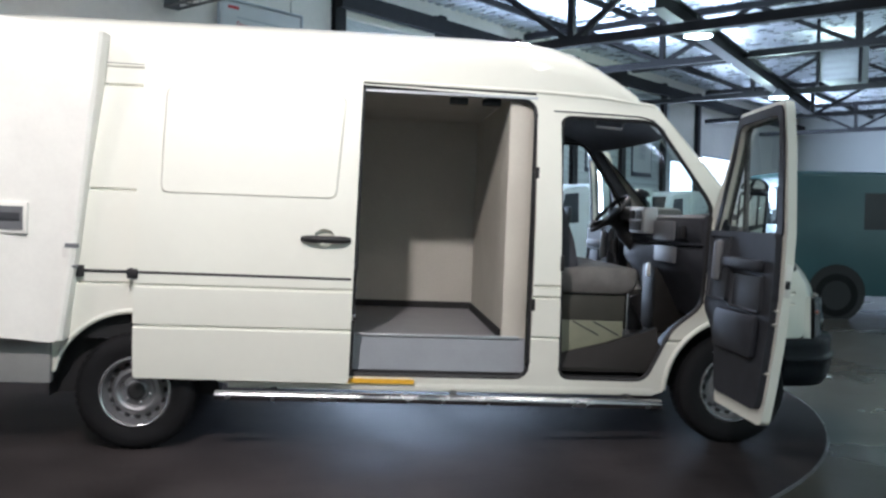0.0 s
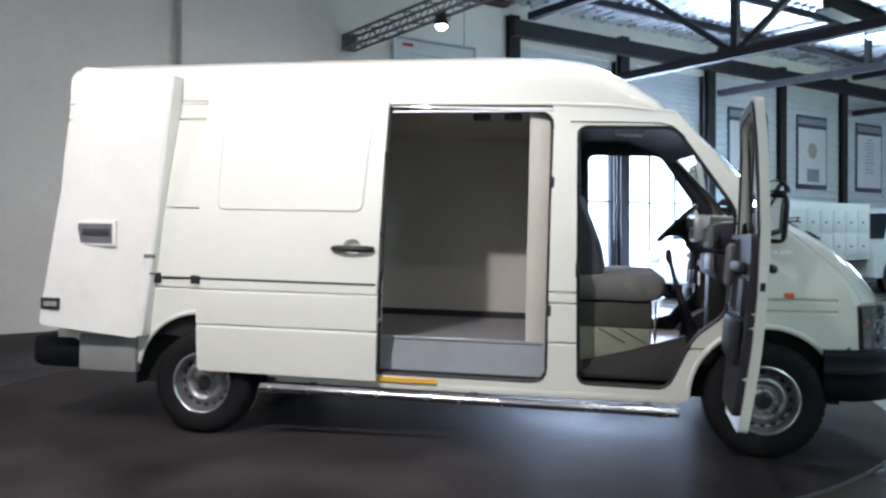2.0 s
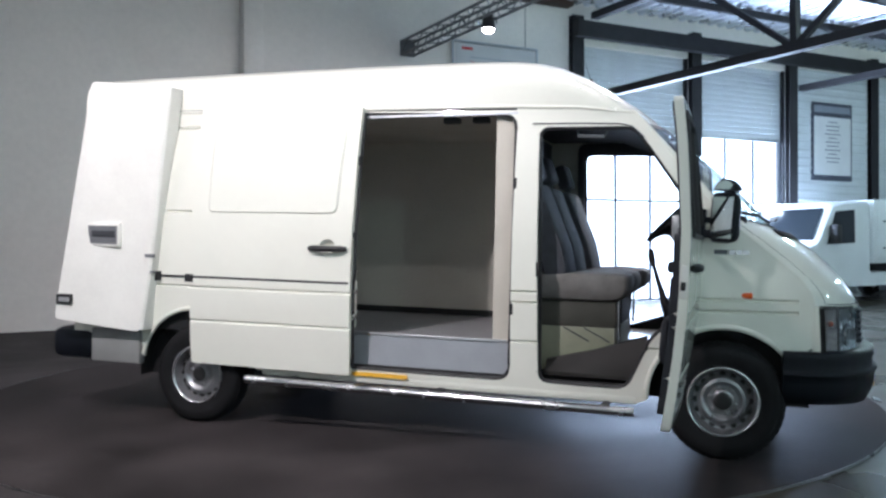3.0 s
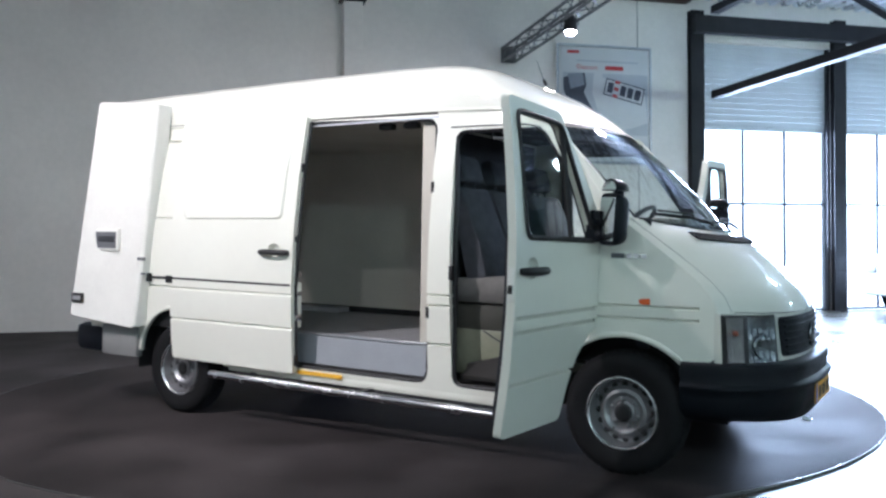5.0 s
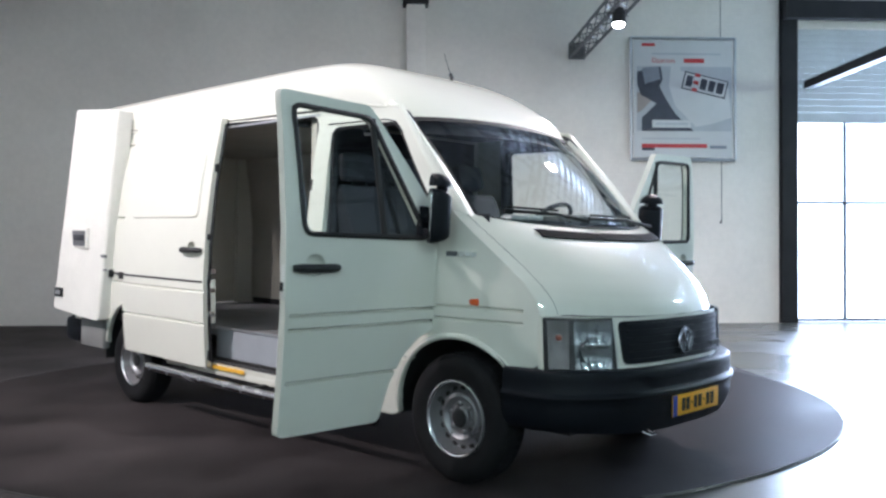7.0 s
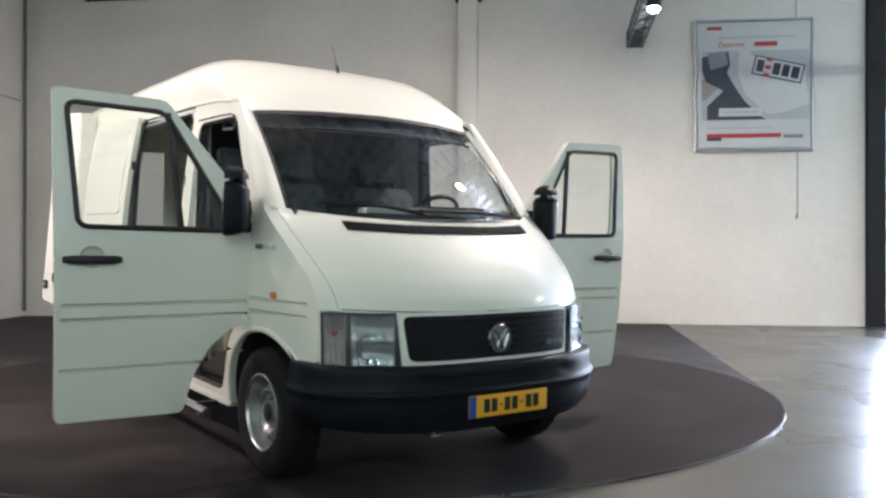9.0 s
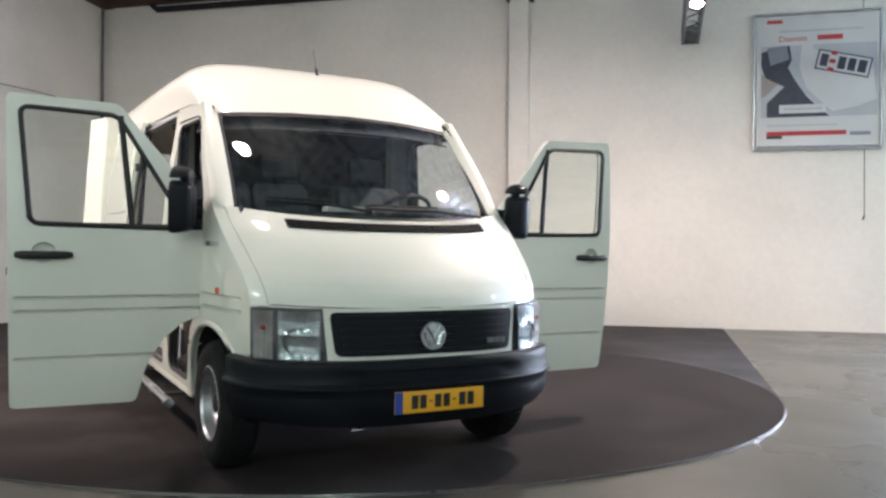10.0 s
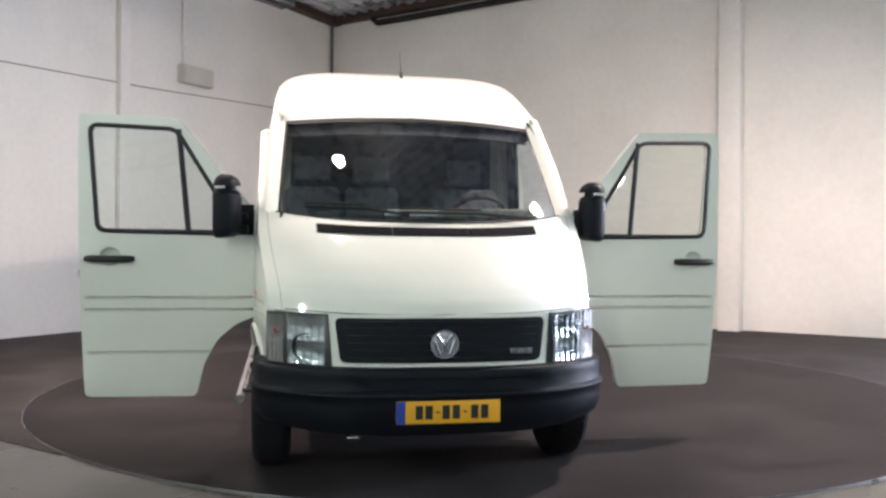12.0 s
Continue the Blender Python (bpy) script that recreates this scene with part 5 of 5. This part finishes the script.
# steel girders running along the hall
for (a, b, wd) in (((6.10, 3.05, 4.62), (21.0, 4.95, 4.62), 0.30), ((6.10, -4.2, 4.7), (30.0, -3.4, 4.7), 0.28)):
    bm = bmesh.new()
    for dz in (-0.14, 0.14):
        strut(bm, (a[0], a[1], a[2] + dz), (b[0], b[1], b[2] + dz), 0.24, 0.022)
    strut(bm, a, b, 0.018, 0.28)
    single("girder", bm, DARK_STEEL, "dark painted steel girder running along the hall", "girder", RM, group="girders", kind="structure")
# wall plate along the eaves
bm = boxes((5.75, FAR_S, WALL_M - 0.30, WALL_M - 0.14, 5.30, 5.62))
single("eaves_beam", bm, DARK_STEEL, "dark steel beam along the top of the wall", "beam", RM, kind="structure")
# purlins below the deck
for i, m in enumerate((8.2, 6.4, 1.2, -0.8, -2.6)):
    bm = boxes((5.8, FAR_S, m - 0.04, m + 0.04, 5.82, 5.96))
    single("purlin", bm, DARK_STEEL, "dark steel purlin under the roof deck", "purlin", RM, group="purlins", kind="structure")


# box truss with stage lamps
def light_truss(s0, z0, m0, m1):
    t = thing("lighting_truss", "grey aluminium box truss carrying stage lamps", "lighting truss", RM, "lighting trusses")
    h = 0.115
    corners = [(-h, -h), (h, -h), (h, h), (-h, h)]
    for a, b in corners:
        part("chord", tube(bmesh.new(), [(s0 + a, m0, z0 + b), (s0 + a, m1, z0 + b)], 0.024, 8), TRUSS_METAL, t)
    n = int((m1 - m0) / 0.29)
    for k in range(4):
        (a, b), (c, d) = corners[k], corners[(k + 1) % 4]
        bm = bmesh.new()
        for i in range(n):
            ma, mb = m0 + i * (m1 - m0) / n, m0 + (i + 1) * (m1 - m0) / n
            p, q = ((s0 + a, ma, z0 + b), (s0 + c, mb, z0 + d)) if i % 2 else ((s0 + c, ma, z0 + d), (s0 + a, mb, z0 + b))
            tube(bm, [p, q], 0.010, 5)
        ob = part("lacing", bm, TRUSS_METAL, t, "zigzag lacing bars")
        ob["kind"] = "stuff"
    bm = boxes((s0 - 0.14, s0 + 0.14, m1 - 0.01, m1 + 0.01, z0 - 0.14, z0 + 0.14))
    part("end_plate", bm, TRUSS_METAL, t)


TRUSS_METAL = mat("dull_aluminium_truss", (0.16, 0.16, 0.165), 0.5, metal=0.6, vary=0.15, scale=8)
GLOW = mat("lit_lamp_lens", (1.0, 0.95, 0.86), 0.5, vary=0.0, emit=45.0)
GLOW_SOFT = mat("lit_diffuser", (0.95, 0.97, 1.0), 0.5, vary=0.0, emit=6.0)
light_truss(2.1, 4.69, -7.0, 9.35)
light_truss(-5.83, 4.85, -8.0, 5.0)


def stage_and_fill_lamp(at, aim):
    """A short can on a yoke, its lens a little above the light it gives."""
    eye = hall(*at)
    m = look(eye, aim)
    t = thing("stage_and_fill_lamp", "small black stage lamp, lit, hung under a truss, one of six an added fill", "stage lamp", m, "stage lamps")
    bm = bmesh.new()
    rot = pose(0, 0, 0, 90)
    lathe(bm, [(0.001, 0.24), (0.06, 0.24), (0.085, 0.18), (0.10, 0.06), (0.105, -0.0), (0.098, -0.0), (0.09, 0.05)], rot, 24)
    part("can", bm, SEAL, t)
    bm = bmesh.new()
    lathe(bm, [(0.001, -0.045), (0.03, -0.042), (0.055, -0.032), (0.075, -0.014), (0.084, 0.008)], rot, 24)
    part("lens", bm, GLOW, t, "glowing lens")
    bm = tube(bmesh.new(), [(-0.12, 0, 0.1), (-0.12, 0.14, 0.12), (0.12, 0.14, 0.12), (0.12, 0, 0.1)], 0.009, 6)
    part("yoke", bm, SEAL, t)
    return t


for at, aim, watts, cone in LAMPS:
    stage_and_fill_lamp(at, aim)

# framed banner on the wall
BAN_S, BAN_Z = (3.08, 4.92), (2.85, 4.97)
FACE = WALL_M - 0.075
banner = thing("framed_banner", "white printed banner laced into a grey tube frame", "banner", RM)
for a, b in (((BAN_S[0], BAN_Z[0]), (BAN_S[1], BAN_Z[0])), ((BAN_S[1], BAN_Z[0]), (BAN_S[1], BAN_Z[1])), ((BAN_S[1], BAN_Z[1]), (BAN_S[0], BAN_Z[1])), ((BAN_S[0], BAN_Z[1]), (BAN_S[0], BAN_Z[0]))):
    part("frame_tube", tube(bmesh.new(), [(a[0], FACE, a[1]), (b[0], FACE, b[1])], 0.026, 8), ALU, banner)
BANNER_WHITE = mat("white_banner_vinyl", (0.62, 0.62, 0.63), 0.5, vary=0.05, scale=3)
BANNER_GREY = mat("pale_grey_print", (0.46, 0.48, 0.52), 0.5, vary=0.08, scale=3)
BANNER_DARK = mat("dark_blue_grey_print", (0.045, 0.05, 0.075), 0.5, vary=0.3, scale=5)
BANNER_MID = mat("mid_blue_grey_print", (0.22, 0.24, 0.29), 0.5, vary=0.15, scale=5)
BANNER_RED = mat("red_print", (0.50, 0.035, 0.04), 0.5, vary=0.06)
BANNER_TAN = mat("warm_grey_print", (0.36, 0.31, 0.29), 0.5, vary=0.1, scale=4)
w, h = BAN_S[1] - BAN_S[0], BAN_Z[1] - BAN_Z[0]


def ban(name, poly, off, material, label=""):
    """A printed area, in shares of the banner's width and height from its lower left."""
    bm = bmesh.new()
    vs = [bm.verts.new((BAN_S[0] + x * w, FACE - 0.004 - off, BAN_Z[0] + y * h)) for x, y in poly]
    f = bm.faces.new(vs)
    ext = bmesh.ops.extrude_face_region(bm, geom=[f])
    for v in ext["geom"]:
        if isinstance(v, bmesh.types.BMVert):
            v.co.y += 0.003
    return part(name, bm, material, banner, label)


def rect(x0, x1, y0, y1):
    return [(x0, y0), (x1, y0), (x1, y1), (x0, y1)]


ban("sheet", rect(0.025, 0.975, 0.02, 0.98), 0.0, BANNER_WHITE, "white vinyl sheet")
ban("picture", rect(0.055, 0.965, 0.235, 0.765), 0.004, BANNER_GREY, "pale printed picture")
ban("picture_shape", [(0.055, 0.55), (0.10, 0.56), (0.20, 0.49), (0.10, 0.40), (0.055, 0.38)], 0.008, BANNER_TAN)
ban("picture_shape", [(0.055, 0.72), (0.28, 0.765), (0.30, 0.66), (0.27, 0.60), (0.33, 0.50), (0.42, 0.38), (0.55, 0.27), (0.60, 0.235), (0.10, 0.235), (0.10, 0.34), (0.24, 0.46), (0.09, 0.53), (0.055, 0.62)], 0.012, BANNER_DARK, "dark printed shape")
ban("picture_shape", [(0.10, 0.75), (0.26, 0.765), (0.28, 0.66), (0.13, 0.62)], 0.016, BANNER_MID)
ban("picture_shape", [(0.47, 0.73), (0.93, 0.60), (0.965, 0.35), (0.80, 0.30), (0.62, 0.27), (0.42, 0.44), (0.36, 0.60), (0.38, 0.765), (0.47, 0.765)], 0.014, BANNER_WHITE)
# boxed mark, drawn as a tilted frame with bars
cs_, sn = math.cos(radians(-13)), math.sin(radians(-13))


def tilt(x, y):
    """Points about the boxed mark's middle."""
    return (0.705 + (x * cs_ - y * sn), 0.615 + (x * sn + y * cs_) * w / h)


def mark(name, x0, x1, y0, y1, off, material):
    ban(name, [tilt(x0, y0), tilt(x1, y0), tilt(x1, y1), tilt(x0, y1)], off, material)


mark("mark_frame", -0.215, 0.215, -0.085, 0.085, 0.018, BANNER_DARK)
mark("mark_field", -0.203, 0.203, -0.073, 0.073, 0.022, BANNER_WHITE)
for x0, x1 in ((-0.185, -0.125), (-0.045, 0.015), (0.035, 0.095), (0.115, 0.180)):
    mark("mark_bar", x0, x1, -0.052, 0.052, 0.026, BANNER_DARK)
for y0 in (-0.085, -0.015, 0.055):
    mark("mark_dot", -0.115, -0.065, y0, y0 + 0.032, 0.026, BANNER_RED)
ban("caption_box", rect(0.20, 0.57, 0.262, 0.325), 0.018, BANNER_WHITE)
ban("caption_bar", rect(0.23, 0.54, 0.285, 0.302), 0.022, BANNER_GREY)
ban("tab", rect(0.10, 0.225, 0.93, 0.955), 0.006, BANNER_RED, "red tab")
ban("line_bar", rect(0.20, 0.86, 0.862, 0.876), 0.006, BANNER_GREY)
ban("headline_bar", rect(0.505, 0.70, 0.797, 0.832), 0.006, BANNER_RED, "red bar in place of a name")
bm = text_mesh(bmesh.new(), "Daarom", 0.125, Matrix.Translation((BAN_S[0] + 0.195 * w, FACE - 0.012, BAN_Z[0] + 0.795 * h)) @ pose(0, 0, 0, 90), 0.001)
part("headline", bm, BANNER_RED, banner, "red printed word")
ban("line_bar", rect(0.10, 0.66, 0.168, 0.178), 0.006, BANNER_GREY)
ban("foot_bar", rect(0.10, 0.73, 0.098, 0.130), 0.006, BANNER_RED, "red foot bar")
ban("foot_tab", rect(0.10, 0.225, 0.075, 0.098), 0.006, BANNER_DARK)
ban("foot_mark", rect(0.755, 0.915, 0.092, 0.118), 0.006, BANNER_MID)
# cord above and below the banner
bm = tube(bmesh.new(), [(4.66, FACE, 4.99), (4.66, FACE, 5.95)], 0.006, 6)
single("cord", bm, SEAL, "thin dark cord holding the banner", "cord", RM)
bm = tube(bmesh.new(), [(4.68, FACE, 2.82), (4.68, FACE, 1.80)], 0.006, 6)
tube(bm, [(4.68, FACE, 1.80), (4.66, FACE, 1.74)], 0.014, 6)
single("cord", bm, SEAL, "thin dark cord with a small weight hanging on the wall", "cord", RM)


# information boards between the columns
def info_board(s0, s1, z0, z1, picture):
    t = thing("information_board", "framed information board with a dark header on the wall", "notice board", RM, "information boards")
    f = WALL_M - 0.05
    part("frame", boxes((s0, s1, f, f + 0.05, z0, z1), bevel=0.01), BANNER_DARK, t)
    part("sheet", boxes((s0 + 0.06, s1 - 0.06, f - 0.006, f, z0 + 0.13, z1 - 0.34)), BANNER_WHITE, t)
    part("header", boxes((s0 + 0.06, s1 - 0.06, f - 0.006, f, z1 - 0.24, z1 - 0.08)), BANNER_MID, t)
    if picture:
        bm = bmesh.new()
        lathe(bm, [(0.001, 0), (0.16, 0.0), (0.22, 0.0)], pose((s0 + s1) / 2, f - 0.008, (z0 + z1) / 2 + 0.05), 14)
        part("picture", bm, BANNER_TAN, t)
        part("picture", boxes(((s0 + s1) / 2 - 0.25, (s0 + s1) / 2 + 0.32, f - 0.009, f - 0.006, z0 + 0.2, z0 + 0.55)), BANNER_MID, t)
    else:
        for i in range(11):
            z = z1 - 0.46 - i * 0.095
            wd = (0.32, 0.5, 0.42, 0.55)[i % 4]
            c = (s0 + s1) / 2
            part("line_bar", boxes((c - wd / 2, c + wd / 2, f - 0.009, f - 0.006, z - 0.018, z + 0.012)), BANNER_MID, t)


info_board(12.76, 14.18, 2.70, 4.56, False)
info_board(15.68, 17.10, 2.62, 4.60, True)
info_board(18.6, 20.0, 2.62, 4.60, False)
# corrugated cladding between the columns past the doors
for s0, s1 in ((12.18, 14.80), (15.10, 17.73), (18.03, 20.65), (20.95, 21.4)):
    bm = bmesh.new()
    rows = []
    z = 0.0
    while z < 5.3:
        rows += [[(s0, WALL_M - 0.004, z), (s1, WALL_M - 0.004, z)], [(s0, WALL_M - 0.004, z + 0.10), (s1, WALL_M - 0.004, z + 0.10)], [(s0, WALL_M - 0.024, z + 0.12), (s1, WALL_M - 0.024, z + 0.12)], [(s0, WALL_M - 0.024, z + 0.17), (s1, WALL_M - 0.024, z + 0.17)]]
        z += 0.19
    grid(bm, rows)
    single("wall_cladding", bm, PANEL_DOOR, "pale ribbed metal wall cladding", "cladding", RM, group="cladding bays", kind="structure", sharp=15)

# high windows past the boards
for s0, s1, z0, z1, label in ((21.5, 23.4, 1.98, 3.25, "bright high window in a white frame"), (24.3, 27.2, 0.02, 3.55, "tall glazed bay full of daylight")):
    t = thing("window", label, "window", RM, "far windows")
    t["kind"] = "structure"
    part("window_pane", boxes((s0, s1, WALL_M - 0.012, WALL_M - 0.006, z0, z1)), DAY, t, "pane full of daylight")
    for dims in ((s0 - 0.06, s1 + 0.06, z1, z1 + 0.07), (s0 - 0.06, s1 + 0.06, max(0.0, z0 - 0.07), z0), (s0 - 0.06, s0, z0, z1), (s1, s1 + 0.06, z0, z1)):
        part("window_frame", boxes((dims[0], dims[1], WALL_M - 0.04, WALL_M - 0.002, dims[2], dims[3])), ALU, t)

# pendant lamps: two under the girder, the rest added out of view as fill
for s0, m0, z0, watts in PENDANTS_AND_FILL:
    t = thing("pendant_and_fill_lamp", "white round pendant lamp, two in view under the girder, four added unseen as fill", "pendant lamp", RM @ pose(s0, m0, z0), "pendant lamps")
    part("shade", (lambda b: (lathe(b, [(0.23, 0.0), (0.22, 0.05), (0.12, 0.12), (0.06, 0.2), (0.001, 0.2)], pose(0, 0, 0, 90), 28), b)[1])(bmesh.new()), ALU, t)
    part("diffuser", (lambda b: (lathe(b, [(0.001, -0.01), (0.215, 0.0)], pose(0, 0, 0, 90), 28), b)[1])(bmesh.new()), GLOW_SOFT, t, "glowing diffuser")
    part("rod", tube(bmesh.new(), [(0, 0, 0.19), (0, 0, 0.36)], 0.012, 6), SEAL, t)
# unit heater hung from the roof
t = thing("unit_heater", "grey box heater hung from the roof deck", "heater", RM @ pose(14.5, 2.45, 4.85))
part("case", boxes((-0.45, 0.45, -0.4, 0.4, -0.45, 0.4), bevel=0.02), PANEL_DOOR, t)
for i in range(5):
    part("louvre", boxes((-0.47, -0.45, -0.36, 0.36, -0.38 + i * 0.14, -0.32 + i * 0.14)), ALU, t)
part("frame", boxes((-0.5, -0.42, -0.46, -0.40, -0.55, 0.9), (-0.5, -0.42, 0.40, 0.46, -0.55, 0.9)), DARK_STEEL, t)

# beige box, cable, pipe and duct near the corner
t = thing("wall_box", "beige metal box fixed high on the wall", "junction box", WEST)
part("case", boxes((0.0, 0.16, 5.22, 5.90, 3.94, 4.24), bevel=0.015), LINER_LIGHT, t)
part("lid", boxes((0.158, 0.170, 5.24, 5.88, 3.96, 4.22), bevel=0.004), LINER_LIGHT, t)
part("conduit", tube(bmesh.new(), [(0.03, 5.32, 4.24), (0.03, 5.32, 5.86)], 0.018, 6), BRICK_PAINT, t)
bm = tube(bmesh.new(), [(0.02, -3.0, 3.40), (0.02, 2.1, 3.66), (0.02, 4.6, 3.74), (0.02, 7.4, 3.88), (0.02, 9.4, 3.92)], 0.008, 5)
single("cable", bm, DASH_LIGHT, "thin grey cable running along the wall", "cable", WEST)
bm = tube(bmesh.new(), [(0.06, WALL_M - 0.10, 0.1), (0.06, WALL_M - 0.10, 5.95)], 0.030, 8)
single("pipe", bm, DASH_LIGHT, "grey pipe rising in the corner", "pipe", WEST)
bm = tube(bmesh.new(), [(-7.70, WALL_M - 0.12, 6.0), (-7.70, WALL_M - 0.12, 5.84), (-7.60, WALL_M - 0.12, 5.76), (-3.0, WALL_M - 0.12, 5.76)], 0.06, 10)
single("duct", bm, DARK_STEEL, "dark pipe bending along under the roof", "pipe", RM)
RUST = mat("rust_brown_roof_beam", (0.05, 0.025, 0.02), 0.7, vary=0.3)
single("roof_edge_beam", boxes((-8.6, 5.7, WALL_M - 0.22, WALL_M, 5.88, 6.02)), RUST, "dark rust-brown beam along the roof edge", "beam", RM, kind="structure")
single("roof_edge_beam", boxes((0.0, 0.22, NEAR_M, WALL_M + 0.05, 5.865, 6.00)), RUST, "dark rust-brown beam over the end wall", "beam", WEST, kind="structure")


# ---- parked vehicles in the hall ----
def side_vehicle(name, label, category, m, outline, glass, width, wheels, paint, extra=()):
    """A vehicle drawn in profile along x, given breadth with rounded shoulders, glass, wheels and lamps."""
    t = thing(name, label, category, m, "parked vehicles")
    bm = bmesh.new()
    rows = []
    pts = rounded(outline, 0.09, 3)
    for f, sc in ((-1.0, 0.955), (-0.94, 0.99), (-0.8, 1.0), (0.8, 1.0), (0.94, 0.99), (1.0, 0.955)):
        cx = sum(p[0] for p in pts) / len(pts)
        rows.append([Vector((cx + (p[0] - cx) * sc, f * width / 2, 0.9 + (p[1] - 0.9) * (sc if p[1] > 0.9 else 1))) for p in pts])
    vs = grid(bm, rows, close=True)
    bm.faces.new(vs[0]), bm.faces.new(vs[-1])
    part("body", bm, paint, t, "", 40)
    for g in glass:
        for f in (-1, 1):
            bm = bmesh.new()
            bm.faces.new([bm.verts.new((p[0], f * (width / 2 + 0.004), p[1])) for p in g])
            part("side_window", bm, DARK_GLASS, t, "dark side window")
    for wx in wheels:
        for f in (-1, 1):
            bm = bmesh.new()
            lathe(bm, [(0.19, 0.1), (0.25, 0.11), (0.31, 0.1), (0.33, 0.06), (0.33, -0.08), (0.25, -0.1)], pose(wx, f * (width / 2 - 0.10), 0.33) @ (Matrix() if f > 0 else Matrix.Rotation(math.pi, 4, "Z")), 28)
            wh = part("wheel", bm, RUBBER, t)
            bm = bmesh.new()
            lathe(bm, [(0.20, 0.095), (0.19, 0.07), (0.12, 0.06), (0.05, 0.09), (0.001, 0.09)], pose(wx, f * (width / 2 - 0.10), 0.33) @ (Matrix() if f > 0 else Matrix.Rotation(math.pi, 4, "Z")), 24)
            part("rim", bm, RIM, wh)
            bm = bmesh.new()
            lathe(bm, [(0.001, 0), (0.40, 0)], pose(wx, f * (width / 2 + 0.002), 0.36), 24)
            part("wheel_arch", bm, SEAL, t)
    for nm, dims, material in extra:
        part(nm, boxes(*dims, bevel=0.012), material, t)
    return t


DARK_GLASS = mat("dark_vehicle_glass", (0.02, 0.025, 0.03), 0.08, vary=0.0)
TRUCK_WHITE = mat("white_truck_paint", (0.72, 0.75, 0.76), 0.35, vary=0.04, coat=0.4)
TEAL = mat("dark_teal_van_paint", (0.040, 0.105, 0.118), 0.35, vary=0.08, coat=0.2)

CAB = [(-1.0, 0.35), (2.2, 0.35), (2.2, 0.92), (2.05, 1.06), (1.50, 1.22), (1.03, 1.98), (0.6, 2.05), (-0.1, 2.07), (-0.1, 0.62), (-1.0, 0.62)]
hatches = []
for i in range(6):
    for j in range(2):
        hatches.append((-3.26 + i * 0.51, -2.80 + i * 0.51, 0.90 + j * 0.54, 1.38 + j * 0.54))
def cooling_truck(at):
    truck = side_vehicle("cooling_truck", "white small truck with a hatched cool box parked by the wall", "truck", RM @ pose(at, 7.9, 0, 0, 0, 180), CAB,
                         [[(0.38, 1.22), (1.22, 1.19), (0.97, 1.84), (0.40, 1.88)]], 1.9, (1.35,), TRUCK_WHITE,
                         [("cool_box", [(-3.34, -0.16, -0.98, 0.98, 0.80, 2.09)], TRUCK_WHITE), ("chassis", [(-3.34, -0.1, -0.45, 0.45, 0.50, 0.79)], SEAL)])
    for hh in hatches:
        part("hatch", boxes((hh[0], hh[1], 0.98, 0.995, hh[2], hh[3]), bevel=0.004), TRUCK_WHITE, truck)
        part("hatch_lock", boxes((hh[0] + 0.21, hh[0] + 0.28, 0.994, 1.003, hh[2] + 0.19, hh[2] + 0.23)), DASH, truck)
    bm = bmesh.new()
    grid(bm, [[(1.43, -0.84, 1.25), (1.43, 0.84, 1.25)], [(1.04, -0.78, 1.88), (1.04, 0.78, 1.88)]])
    bm.transform(Matrix.Translation((0.05, 0, 0.03)))
    part("windshield", bm, DARK_GLASS, truck)
    for f in (-1, 1):
        part("headlight", boxes((2.16, 2.22, *sorted((f * 0.55, f * 0.85)), 0.78, 0.98), bevel=0.02), SILVER, truck)
        part("mirror", boxes((1.02, 1.17, *sorted((f * 0.96, f * 1.16)), 1.20, 1.58), bevel=0.04), SEAL, truck)
        bm = bmesh.new()
        lathe(bm, [(0.001, 0.1), (0.18, 0.1), (0.30, 0.1), (0.33, 0.06), (0.33, -0.06), (0.2, -0.08)], pose(-2.4, f * 0.75, 0.33) @ (Matrix() if f > 0 else Matrix.Rotation(math.pi, 4, "Z")), 24)
        part("wheel", bm, RUBBER, truck)


for at in (11.2, 16.92):
    cooling_truck(at)

VANBODY = [(-0.70, 0.32), (3.72, 0.32), (3.78, 0.85), (3.55, 1.08), (2.95, 1.26), (2.35, 1.93), (2.0, 2.02), (-0.66, 2.05), (-0.74, 1.2)]
teal = side_vehicle("parked_van", "dark teal low van parked with its rear doors to the light", "van", Matrix.Translation((4.30, 6.20, 0)) @ Matrix.Rotation(math.atan2(-0.1, 0.995), 4, "Z"), VANBODY,
                    [[(0.35, 1.24), (1.25, 1.24), (1.25, 1.74), (0.35, 1.74)], [(1.7, 1.24), (2.85, 1.27), (2.32, 1.84), (1.7, 1.84)]], 1.82, (0.0, 2.9), TEAL,
                    [("bumper", [(-0.84, -0.68, -0.85, 0.85, 0.32, 0.55)], SEAL), ("handle", [(1.40, 1.52, -0.93, -0.91, 1.08, 1.11)], SILVER)])
for f in (-1, 1):
    part("rear_window", boxes((-0.775, -0.72, *sorted((f * 0.10, f * 0.68)), 1.30, 1.82), bevel=0.01), DARK_GLASS, teal)
    part("tail_lamp", boxes((-0.785, -0.70, *sorted((f * 0.76, f * 0.86)), 0.80, 1.22), bevel=0.01), RED_LENS, teal)
    part("rear_door_handle", boxes((-0.79, -0.74, *sorted((f * 0.06, f * 0.12)), 1.06, 1.18), bevel=0.008), DASH, teal)
part("number_plate", boxes((-0.79, -0.74, 0.30, 0.78, 0.86, 0.97)), YELLOW_PLATE, teal)
